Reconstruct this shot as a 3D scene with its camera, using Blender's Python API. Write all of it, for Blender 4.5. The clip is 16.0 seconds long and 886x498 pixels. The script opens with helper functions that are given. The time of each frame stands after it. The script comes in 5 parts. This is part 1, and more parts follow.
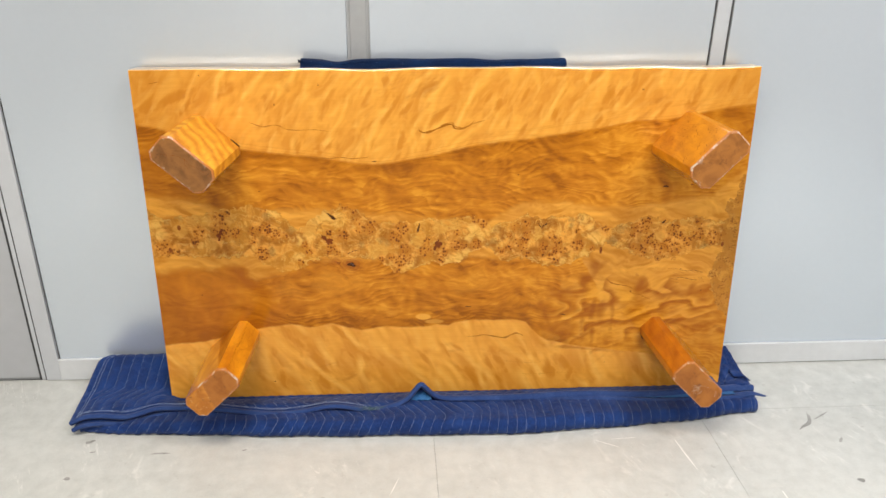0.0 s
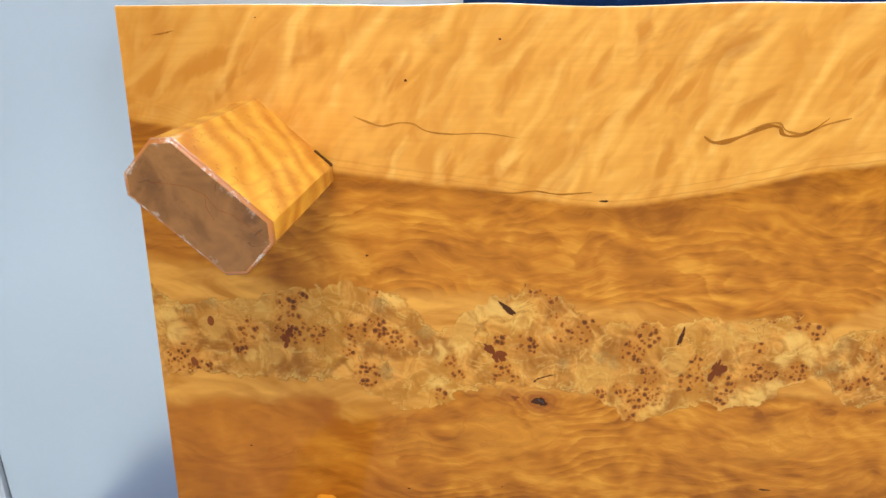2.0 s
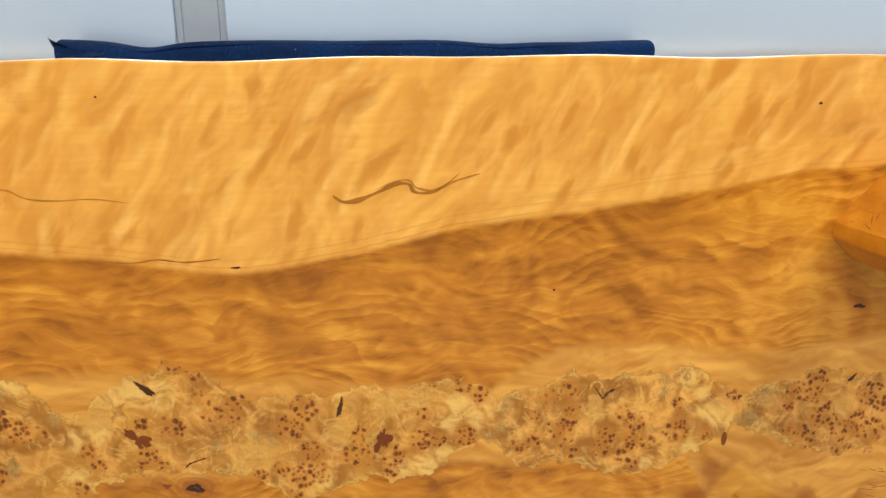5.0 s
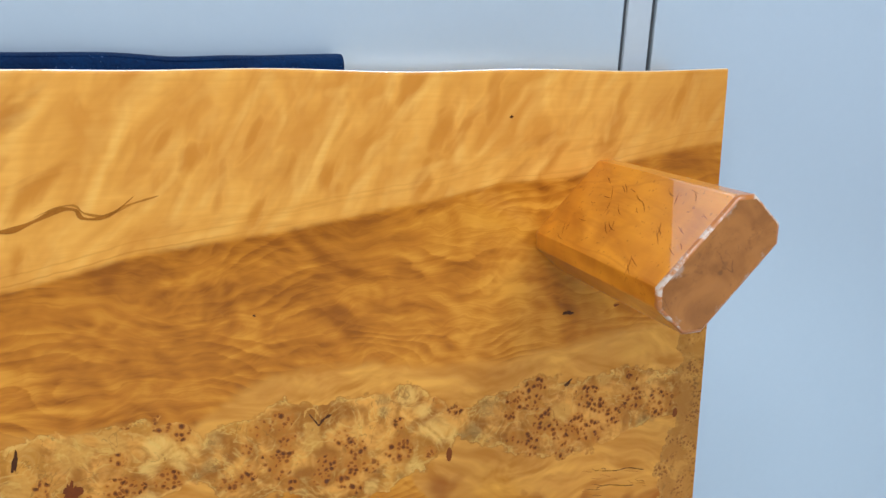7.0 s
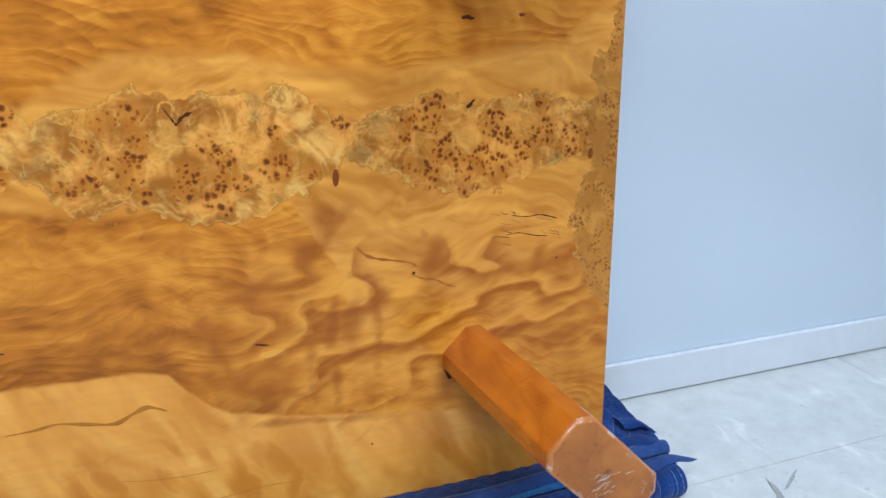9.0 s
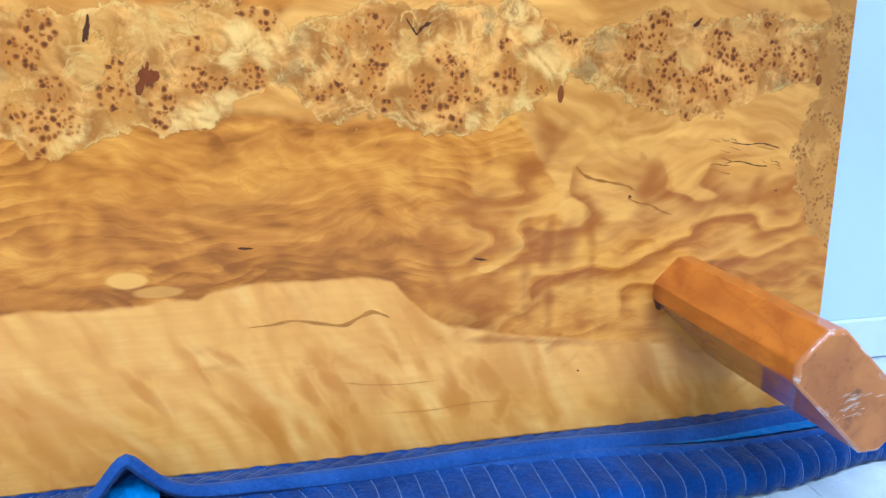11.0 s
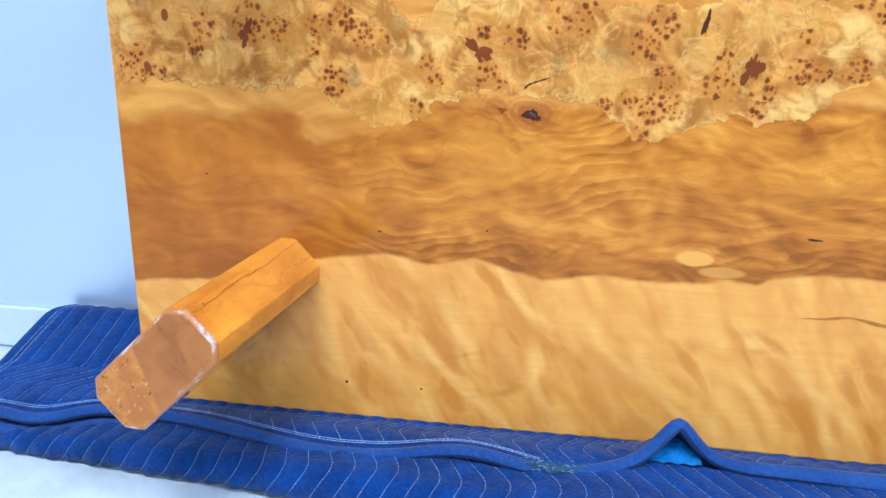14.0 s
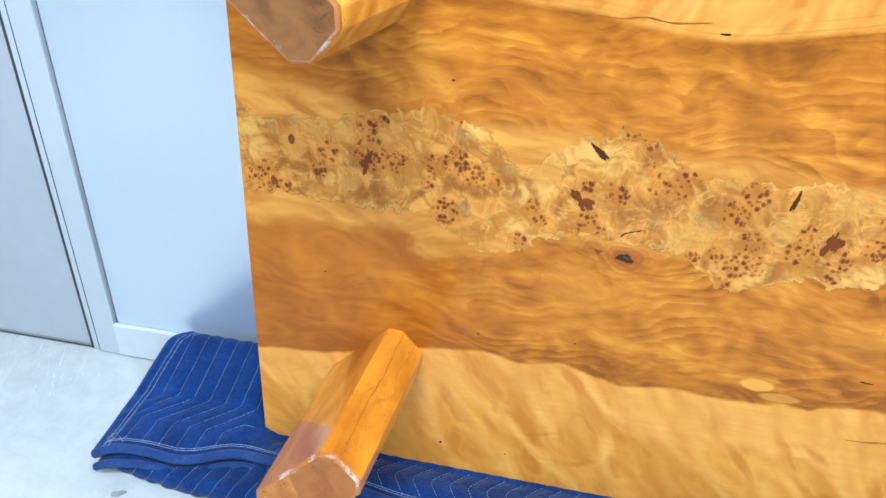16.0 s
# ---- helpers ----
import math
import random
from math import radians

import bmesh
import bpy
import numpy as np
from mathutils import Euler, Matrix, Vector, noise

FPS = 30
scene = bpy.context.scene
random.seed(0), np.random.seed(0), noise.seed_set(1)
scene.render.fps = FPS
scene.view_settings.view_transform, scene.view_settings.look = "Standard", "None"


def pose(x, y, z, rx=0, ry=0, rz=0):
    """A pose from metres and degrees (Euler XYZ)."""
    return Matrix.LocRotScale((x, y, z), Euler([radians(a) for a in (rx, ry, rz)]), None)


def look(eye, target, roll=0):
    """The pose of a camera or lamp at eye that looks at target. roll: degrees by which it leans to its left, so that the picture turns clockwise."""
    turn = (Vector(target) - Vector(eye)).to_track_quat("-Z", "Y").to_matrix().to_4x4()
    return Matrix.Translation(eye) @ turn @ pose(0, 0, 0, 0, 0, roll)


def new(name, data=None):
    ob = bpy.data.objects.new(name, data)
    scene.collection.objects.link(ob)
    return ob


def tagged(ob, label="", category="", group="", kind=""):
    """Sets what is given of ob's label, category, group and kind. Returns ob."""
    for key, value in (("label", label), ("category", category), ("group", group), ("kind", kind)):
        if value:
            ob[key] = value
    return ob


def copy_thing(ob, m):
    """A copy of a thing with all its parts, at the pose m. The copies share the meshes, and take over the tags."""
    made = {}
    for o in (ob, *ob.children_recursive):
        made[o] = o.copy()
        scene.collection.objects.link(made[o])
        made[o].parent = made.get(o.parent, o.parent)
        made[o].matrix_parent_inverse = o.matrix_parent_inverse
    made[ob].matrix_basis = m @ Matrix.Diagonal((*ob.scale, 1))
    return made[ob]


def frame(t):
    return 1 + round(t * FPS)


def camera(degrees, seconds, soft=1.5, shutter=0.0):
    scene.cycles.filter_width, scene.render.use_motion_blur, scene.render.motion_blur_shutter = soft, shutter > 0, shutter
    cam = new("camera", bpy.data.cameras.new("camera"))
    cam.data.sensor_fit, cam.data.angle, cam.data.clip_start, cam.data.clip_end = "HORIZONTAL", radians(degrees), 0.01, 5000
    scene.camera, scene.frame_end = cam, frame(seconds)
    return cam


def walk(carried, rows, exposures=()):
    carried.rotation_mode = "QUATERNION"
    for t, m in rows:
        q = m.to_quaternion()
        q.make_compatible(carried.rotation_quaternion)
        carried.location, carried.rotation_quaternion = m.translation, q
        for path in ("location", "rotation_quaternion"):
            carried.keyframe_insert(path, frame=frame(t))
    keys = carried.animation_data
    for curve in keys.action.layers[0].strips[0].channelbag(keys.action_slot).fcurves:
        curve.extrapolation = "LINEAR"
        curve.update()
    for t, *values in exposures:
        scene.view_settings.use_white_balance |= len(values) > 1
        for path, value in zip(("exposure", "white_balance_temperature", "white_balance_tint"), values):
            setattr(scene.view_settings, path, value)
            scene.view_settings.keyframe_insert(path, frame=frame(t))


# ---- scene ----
cam = camera(61.43, 16.0)
PATH = [
    (0, (-0.1483, 0.0829, 1.2631), (-0.0215, 1.9048, 0.4479), 0.77),
    (0.5, (-0.2241, 0.3087, 1.2414), (-0.1166, 2.1315, 0.4254), 0.99),
    (1, (-0.2548, 0.6210, 1.2007), (-0.2332, 2.4514, 0.3950), 0.87),
    (1.5, (-0.3143, 0.9111, 1.0630), (-0.3715, 2.7386, 0.2526), 0.83),
    (2, (-0.3619, 1.0315, 0.9896), (-0.4337, 2.8772, 0.2225), 0.02),
    (2.5, (-0.3490, 1.0653, 0.9841), (-0.4014, 2.9388, 0.2861), -0.32),
    (3, (-0.3262, 1.0768, 0.9828), (-0.3660, 2.9612, 0.3140), 0.03),
    (3.5, (-0.2676, 1.0813, 0.9852), (-0.2781, 2.9687, 0.3239), 0.23),
    (4, (-0.2018, 1.0810, 0.9932), (-0.1417, 2.9659, 0.3270), 0.55),
    (4.5, (-0.1292, 1.0860, 0.9948), (0.0027, 2.9686, 0.3329), 0.60),
    (5, (-0.0524, 1.0916, 0.9939), (0.1544, 2.9692, 0.3369), 0.59),
    (5.2, (-0.0240, 1.0916, 0.9966), (0.2217, 2.9648, 0.3401), 0.67),
    (7.3, (0.1403, 1.0931, 0.9892), (0.7668, 2.8942, 0.3863), 1.74),
    (7.5, (0.1466, 1.0929, 0.9874), (0.7944, 2.8878, 0.3883), 1.75),
    (8, (0.1816, 1.0850, 0.9439), (0.8729, 2.8637, 0.3453), 1.79),
    (8.5, (0.1969, 1.0751, 0.7649), (0.9208, 2.8386, 0.1596), 1.78),
    (8.7, (0.1980, 1.0777, 0.7109), (0.9400, 2.8182, 0.0625), 2.12),
    (10.8, (0.1096, 1.0739, 0.5397), (0.5904, 2.9163, -0.0721), 0.87),
    (11, (0.0790, 1.0768, 0.5485), (0.5152, 2.9237, -0.0829), 0.93),
    (11.5, (0.0123, 1.0730, 0.5439), (0.3145, 2.9496, -0.0784), 0.88),
    (12, (-0.0449, 1.0652, 0.5444), (0.1034, 2.9583, -0.0835), 0.75),
    (12.5, (-0.1010, 1.0632, 0.5451), (-0.1001, 2.9584, -0.0939), 0.62),
    (13, (-0.1555, 1.0628, 0.5590), (-0.2732, 2.9428, -0.1130), 0.48),
    (13.5, (-0.1886, 1.0490, 0.5601), (-0.4304, 2.9181, -0.1093), 0.06),
    (14, (-0.2156, 1.0406, 0.5546), (-0.5490, 2.8968, -0.1113), -0.23),
    (14.5, (-0.2197, 1.0341, 0.5539), (-0.6104, 2.8728, -0.1291), -0.27),
    (15, (-0.2192, 1.0289, 0.5584), (-0.6336, 2.8530, -0.1493), -0.14),
    (15.5, (-0.2336, 1.0364, 0.6374), (-0.6355, 2.8185, -0.1766), 0.62),
    (16, (-0.3212, 1.0585, 0.9008), (-0.6794, 2.7355, -0.1286), 1.28),
]
EXPOSURES = [
    (0.0, -0.2, 6850, 12), (0.8, -0.18, 6550, 10), (1.5, -0.2, 6300, 9), (2.1, -0.16, 5700, 8), (3.5, -0.22, 5900, 8), (5.0, -0.26, 5900, 8), (7.5, -0.45, 5300, 6),
    (8.5, -0.34, 5350, 9), (10.8, 0.16, 4450, 7), (11.0, 0.22, 4250, 7), (11.5, 0.35, 3400, 12), (12.0, 0.42, 3270, 13), (12.5, 0.45, 3240, 13), (13.0, 0.46, 3230, 12),
    (13.5, 0.33, 3700, 11), (14.5, 0.29, 4950, 6), (16.0, 0.23, 5000, 5),
]
walk(cam, [(t, look(eye, target, roll)) for t, eye, target, roll in PATH], EXPOSURES)

# ---- world and lights ----
world = bpy.data.worlds.new("world")
scene.world = world
world.use_nodes = True
world.node_tree.nodes["Background"].inputs[0].default_value = (0.75, 0.85, 1.0, 1)
world.node_tree.nodes["Background"].inputs[1].default_value = 0.05
CEILING = 2.65


def lamp(x, y, sx, sy, watts, tone=(1.0, 0.98, 0.95)):
    data = bpy.data.lights.new("ceiling_light", "AREA")
    data.shape, data.size, data.size_y, data.energy, data.color = "RECTANGLE", sx, sy, watts, tone
    ob = new("ceiling_light", data)
    ob.matrix_world = pose(x, y, CEILING - 0.075, 0, 0, 0)
    return ob


TUBES = [(-0.55, 0.35), (1.15, 0.35)]
# fill light added behind the camera, where no lamp is seen
FILL_PANELS = [(-1.4, -2.3), (1.4, -2.3)]
for (lx, ly), watts, tone in zip(TUBES, (68, 56), ((1.0, 0.94, 0.84), (0.96, 0.98, 1.0))):
    lamp(lx, ly, 1.2, 0.25, watts, tone)
for lx, ly in FILL_PANELS:
    lamp(lx, ly, 2.3, 1.1, 24)


# ---- node helpers ----
class Val:
    """A node socket with arithmetic."""
    def __init__(self, tree, socket):
        self.tree, self.socket = tree, socket

    def op(self, kind, *others, clamp=False):
        n = self.tree.nodes.new("ShaderNodeMath")
        n.operation, n.use_clamp = kind, clamp
        for i, v in enumerate((self, *others)):
            if isinstance(v, Val):
                self.tree.links.new(v.socket, n.inputs[i])
            else:
                n.inputs[i].default_value = v
        return Val(self.tree, n.outputs[0])

    def __add__(self, o): return self.op("ADD", o)
    def __mul__(self, o): return self.op("MULTIPLY", o)
    def __sub__(self, o): return self.op("SUBTRACT", o)
    def __truediv__(self, o): return self.op("DIVIDE", o)
    def __pow__(self, o): return self.op("POWER", o)
    def sin(self): return self.op("SINE")
    def abs(self): return self.op("ABSOLUTE")
    def fract(self): return self.op("FRACT")
    def max(self, o): return self.op("MAXIMUM", o)
    def min(self, o): return self.op("MINIMUM", o)
    def clamp(self): return self.op("ADD", 0.0, clamp=True)

    def step(self, a, b):
        """0 below a, 1 above b, smooth between."""
        n = self.tree.nodes.new("ShaderNodeMapRange")
        n.interpolation_type = "SMOOTHSTEP"
        self.tree.links.new(self.socket, n.inputs[0])
        if a <= b:
            n.inputs[1].default_value, n.inputs[2].default_value, n.inputs[3].default_value, n.inputs[4].default_value = a, b, 0, 1
        else:
            n.inputs[1].default_value, n.inputs[2].default_value, n.inputs[3].default_value, n.inputs[4].default_value = b, a, 1, 0
        return Val(self.tree, n.outputs[0])

    def table(self, pts, lo, hi, base, span):
        """A curve through (x, y) points, by a ramp."""
        n = self.tree.nodes.new("ShaderNodeValToRGB")
        n.color_ramp.interpolation = "LINEAR"
        els = n.color_ramp.elements
        while len(els) < len(pts):
            els.new(0.5)
        for e, (x, y) in zip(els, pts):
            e.position = (x - lo) / (hi - lo)
        for e, (x, y) in zip(els, pts):
            v = (y - base) / span
            e.color = (v, v, v, 1)
        self.tree.links.new(((self - lo) / (hi - lo)).socket, n.inputs[0])
        sep = self.tree.nodes.new("ShaderNodeSeparateColor")
        self.tree.links.new(n.outputs[0], sep.inputs[0])
        return Val(self.tree, sep.outputs[0]) * span + base


class Mat:
    """A node material with a principled surface, and its coordinates."""
    def __init__(self, name, rough=0.5, metal=0.0, coat=0.0, coat_rough=0.05, spec=0.5, sheen=0.0):
        self.m = bpy.data.materials.new(name)
        self.m.use_nodes = True
        self.t = self.m.node_tree
        self.b = self.t.nodes["Principled BSDF"]
        for key, v in (("Roughness", rough), ("Metallic", metal), ("Coat Weight", coat), ("Coat Roughness", coat_rough),
                       ("Specular IOR Level", spec), ("Sheen Weight", sheen)):
            self.b.inputs[key].default_value = v
        tc = self.t.nodes.new("ShaderNodeTexCoord")
        sep = self.t.nodes.new("ShaderNodeSeparateXYZ")
        self.t.links.new(tc.outputs["Object"], sep.inputs[0])
        self.x, self.y, self.z = (Val(self.t, o) for o in sep.outputs)
        oi = self.t.nodes.new("ShaderNodeObjectInfo")
        self.rand = Val(self.t, oi.outputs["Random"])

    def vec(self, x, y, z):
        n = self.t.nodes.new("ShaderNodeCombineXYZ")
        for i, v in enumerate((x, y, z)):
            if isinstance(v, Val):
                self.t.links.new(v.socket, n.inputs[i])
            else:
                n.inputs[i].default_value = v
        return n.outputs[0]

    def noise(self, x, y, z, scale=1.0, detail=3.0, rough=0.55, warp=0.0):
        n = self.t.nodes.new("ShaderNodeTexNoise")
        self.t.links.new(self.vec(x, y, z), n.inputs["Vector"])
        for key, v in (("Scale", scale), ("Detail", detail), ("Roughness", rough), ("Distortion", warp)):
            n.inputs[key].default_value = v
        return Val(self.t, n.outputs[0])

    def cells(self, x, y, z, scale, feature="F1", random=1.0):
        n = self.t.nodes.new("ShaderNodeTexVoronoi")
        n.feature = feature
        self.t.links.new(self.vec(x, y, z), n.inputs["Vector"])
        n.inputs["Scale"].default_value, n.inputs["Randomness"].default_value = scale, random
        sep = self.t.nodes.new("ShaderNodeSeparateColor")
        if feature == "F1":
            self.t.links.new(n.outputs["Color"], sep.inputs[0])
        return Val(self.t, n.outputs["Distance"]), Val(self.t, sep.outputs[0])

    def field(self, name):
        """A value stored on the mesh's points."""
        n = self.t.nodes.new("ShaderNodeAttribute")
        n.attribute_name = name
        return Val(self.t, n.outputs["Fac"])

    def mix(self, fac, a, b, kind="MIX"):
        n = self.t.nodes.new("ShaderNodeMix")
        n.data_type, n.blend_type = "RGBA", kind
        for i, v in ((0, fac), (6, a), (7, b)):
            if isinstance(v, Val):
                self.t.links.new(v.socket, n.inputs[i])
            elif isinstance(v, bpy.types.NodeSocket):
                self.t.links.new(v, n.inputs[i])
            elif i == 0:
                n.inputs[i].default_value = v
            else:
                n.inputs[i].default_value = (*v, 1)
        return n.outputs[2]

    def colour(self, c):
        if isinstance(c, tuple):
            self.b.inputs["Base Color"].default_value = (*c, 1)
        else:
            self.t.links.new(c, self.b.inputs["Base Color"])
        return self

    def set(self, key, v):
        self.t.links.new(v.socket, self.b.inputs[key])
        return self

    def bump(self, h, strength=0.3, dist=0.001):
        n = self.t.nodes.new("ShaderNodeBump")
        n.inputs["Strength"].default_value, n.inputs["Distance"].default_value = strength, dist
        self.t.links.new(h.socket, n.inputs["Height"])
        self.t.links.new(n.outputs[0], self.b.inputs["Normal"])
        return self


# ---- materials ----
LEG_L, LEG_S, CH, LEG_H = 0.0700, 0.0345, 0.0135, 0.2640
PALE, AMBER, UMBER = (0.72, 0.335, 0.052), (0.46, 0.158, 0.007), (0.24, 0.070, 0.003)

UPPER = [(-0.775, 0.760), (-0.726, 0.752), (-0.62, 0.715), (-0.521, 0.697), (-0.442, 0.687), (-0.389, 0.681), (-0.324, 0.674),
         (-0.275, 0.665), (-0.232, 0.6585), (-0.192, 0.6565), (-0.150, 0.6600), (-0.105, 0.668), (-0.061, 0.675), (0.003, 0.689), (0.054, 0.702), (0.130, 0.711),
         (0.223, 0.721), (0.317, 0.736), (0.385, 0.744), (0.467, 0.761), (0.56, 0.764), (0.665, 0.785), (0.72, 0.795), (0.775, 0.80)]
LOWER = [(-0.775, 0.158), (-0.671, 0.164), (-0.58, 0.185), (-0.507, 0.204), (-0.433, 0.211), (-0.382, 0.202), (-0.322, 0.211),
         (-0.245, 0.190), (-0.183, 0.199), (-0.101, 0.194), (-0.06, 0.197), (-0.04, 0.203), (-0.005, 0.199), (0.01, 0.209), (0.06, 0.212), (0.12, 0.209),
         (0.175, 0.212), (0.205, 0.205), (0.225, 0.182), (0.25, 0.158), (0.272, 0.147), (0.36, 0.127), (0.418, 0.118), (0.555, 0.098), (0.65, 0.065), (0.775, 0.02)]
BURL_TOP = [(-0.775, 0.542), (-0.743, 0.519), (-0.63, 0.531), (-0.602, 0.539), (-0.511, 0.547), (-0.45, 0.532), (-0.424, 0.506),
            (-0.397, 0.475), (-0.361, 0.511), (-0.285, 0.550), (-0.241, 0.534), (-0.186, 0.495), (-0.112, 0.499), (-0.058, 0.507),
            (0.017, 0.507), (0.086, 0.507), (0.107, 0.476), (0.149, 0.493), (0.198, 0.513), (0.234, 0.504), (0.299, 0.504),
            (0.349, 0.518), (0.385, 0.49), (0.43, 0.472), (0.462, 0.484), (0.534, 0.504), (0.586, 0.490), (0.633, 0.501),
            (0.698, 0.495), (0.775, 0.484)]
BURL_LOW = [(-0.775, 0.413), (-0.721, 0.417), (-0.668, 0.411), (-0.579, 0.415), (-0.523, 0.410), (-0.454, 0.369), (-0.438, 0.367),
            (-0.387, 0.380), (-0.367, 0.401), (-0.262, 0.408), (-0.188, 0.396), (-0.152, 0.357), (-0.102, 0.369), (-0.047, 0.391),
            (-0.022, 0.376), (0.027, 0.388), (0.068, 0.421), (0.104, 0.428), (0.137, 0.384), (0.197, 0.395), (0.217, 0.380),
            (0.286, 0.366), (0.309, 0.378), (0.373, 0.397), (0.399, 0.425), (0.426, 0.426), (0.496, 0.397), (0.556, 0.382),
            (0.635, 0.396), (0.700, 0.419), (0.775, 0.42)]
HEART_LOW = [(-0.775, 0.575), (-0.66, 0.56), (-0.58, 0.535), (-0.30, 0.535), (0.10, 0.495), (0.15, 0.53), (0.180, 0.544), (0.283, 0.550),
             (0.379, 0.534), (0.490, 0.530), (0.569, 0.543), (0.686, 0.557), (0.735, 0.60), (0.775, 0.63)]
HEART_TOP2 = [(-0.775, 0.371), (-0.67, 0.380), (-0.552, 0.380), (-0.517, 0.35), (-0.44, 0.363), (-0.39, 0.40), (0.355, 0.40),
              (0.385, 0.32), (0.42, 0.25), (0.464, 0.236), (0.556, 0.255), (0.65, 0.285), (0.704, 0.305), (0.775, 0.29)]
STRIP = [(0.20, 0.80), (0.229, 0.745), (0.292, 0.716), (0.341, 0.710), (0.401, 0.728), (0.462, 0.738), (0.544, 0.740), (0.60, 0.765), (0.66, 0.80)]


# placed features of the slab, in slab metres: (u, v, radius) or (u, v, half length, half width, turn)
EYES_WEST = [(-0.744, 0.434, 0.024), (-0.714, 0.426, 0.011), (-0.662, 0.454, 0.011), (-0.653, 0.482, 0.017), (-0.595, 0.520, 0.015), (-0.593, 0.483,
    0.023), (-0.575, 0.528, 0.008), (-0.558, 0.475, 0.014), (-0.516, 0.453, 0.010), (-0.512, 0.479, 0.013), (-0.495, 0.418, 0.019), (-0.483, 0.536,
    0.007), (-0.481, 0.483, 0.018), (-0.457, 0.467, 0.017), (-0.436, 0.465, 0.010), (-0.396, 0.391, 0.009), (-0.383, 0.440, 0.009), (-0.373, 0.419,
    0.010), (-0.317, 0.471, 0.011), (-0.314, 0.426, 0.016), (-0.300, 0.414, 0.009), (-0.282, 0.466, 0.018), (-0.278, 0.546, 0.014), (-0.257, 0.531,
    0.012), (-0.244, 0.502, 0.011), (-0.237, 0.481, 0.012), (-0.214, 0.481, 0.014), (-0.201, 0.504, 0.015), (-0.185, 0.394, 0.011), (-0.158, 0.403,
    0.010)]
EYES_MID = [(-0.147, 0.457, 0.018), (-0.145, 0.365, 0.010), (-0.136, 0.389, 0.017), (-0.129, 0.480, 0.017), (-0.123, 0.421, 0.017), (-0.114, 0.395,
    0.014), (-0.064, 0.417, 0.020), (-0.062, 0.448, 0.010), (-0.026, 0.390, 0.010), (-0.023, 0.414, 0.015), (0.012, 0.433, 0.015), (0.017, 0.467,
    0.010), (0.027, 0.509, 0.007), (0.034, 0.431, 0.009), (0.065, 0.504, 0.012), (0.068, 0.434, 0.015), (0.085, 0.491, 0.011), (0.123, 0.420, 0.007),
    (0.136, 0.414, 0.010), (0.154, 0.458, 0.008), (0.155, 0.458, 0.008), (0.156, 0.426, 0.011), (0.170, 0.480, 0.013), (0.177, 0.440, 0.008), (0.192,
    0.425, 0.013), (0.198, 0.446, 0.012), (0.198, 0.490, 0.013), (0.202, 0.469, 0.011), (0.203, 0.405, 0.009), (0.240, 0.407, 0.011)]
EYES_EAST = [(0.247, 0.422, 0.014), (0.267, 0.455, 0.011), (0.271, 0.399, 0.013), (0.283, 0.421, 0.015), (0.283, 0.441, 0.013), (0.284, 0.387, 0.010),
    (0.301, 0.413, 0.010), (0.337, 0.430, 0.018), (0.339, 0.465, 0.008), (0.378, 0.420, 0.009), (0.391, 0.486, 0.010), (0.412, 0.475, 0.012), (0.486,
    0.454, 0.008), (0.491, 0.420, 0.010), (0.495, 0.473, 0.016), (0.511, 0.402, 0.015), (0.517, 0.469, 0.013), (0.523, 0.426, 0.016), (0.524, 0.489,
    0.016), (0.532, 0.450, 0.013), (0.550, 0.425, 0.014), (0.565, 0.389, 0.014), (0.571, 0.416, 0.017), (0.580, 0.433, 0.012), (0.596, 0.467, 0.017),
    (0.603, 0.413, 0.019), (0.615, 0.453, 0.014), (0.636, 0.433, 0.015), (0.664, 0.453, 0.018), (0.665, 0.488, 0.011), (0.708, 0.442, 0.021)]
GREY = [(-0.726, 0.516, 0.018), (-0.698, 0.520, 0.014), (-0.476, 0.521, 0.011), (-0.414, 0.484, 0.013), (-0.406, 0.446, 0.011), (-0.470, 0.422,
    0.013), (-0.233, 0.439, 0.010), (-0.187, 0.449, 0.014), (-0.166, 0.444, 0.011), (0.116, 0.474, 0.015), (0.112, 0.446, 0.011), (0.096, 0.433,
    0.008), (0.456, 0.467, 0.015), (0.437, 0.438, 0.015), (0.423, 0.433, 0.010), (0.204, 0.389, 0.007), (0.218, 0.391, 0.007), (0.338, 0.391, 0.008),
    (0.567, 0.388, 0.012), (0.684, 0.417, 0.012), (0.319, 0.483, 0.009), (0.319, 0.499, 0.009)]
CREAMY = [(-0.457, 0.527, 0.014), (-0.354, 0.511, 0.018), (-0.326, 0.514, 0.019), (-0.295, 0.507, 0.019), (-0.398, 0.454, 0.015), (-0.369, 0.465,
    0.015), (-0.399, 0.407, 0.014), (-0.078, 0.503, 0.014), (-0.009, 0.393, 0.017), (0.019, 0.396, 0.015), (0.042, 0.410, 0.013), (0.062, 0.476,
    0.018), (0.083, 0.461, 0.017), (0.049, 0.453, 0.012), (-0.108, 0.382, 0.014), (-0.759, 0.504, 0.015), (-0.749, 0.474, 0.017), (-0.653, 0.444,
    0.013), (0.350, 0.496, 0.016), (0.368, 0.478, 0.012), (0.386, 0.450, 0.017), (0.399, 0.442, 0.015), (0.299, 0.383, 0.011), (0.358, 0.399, 0.012),
    (0.701, 0.408, 0.012)]
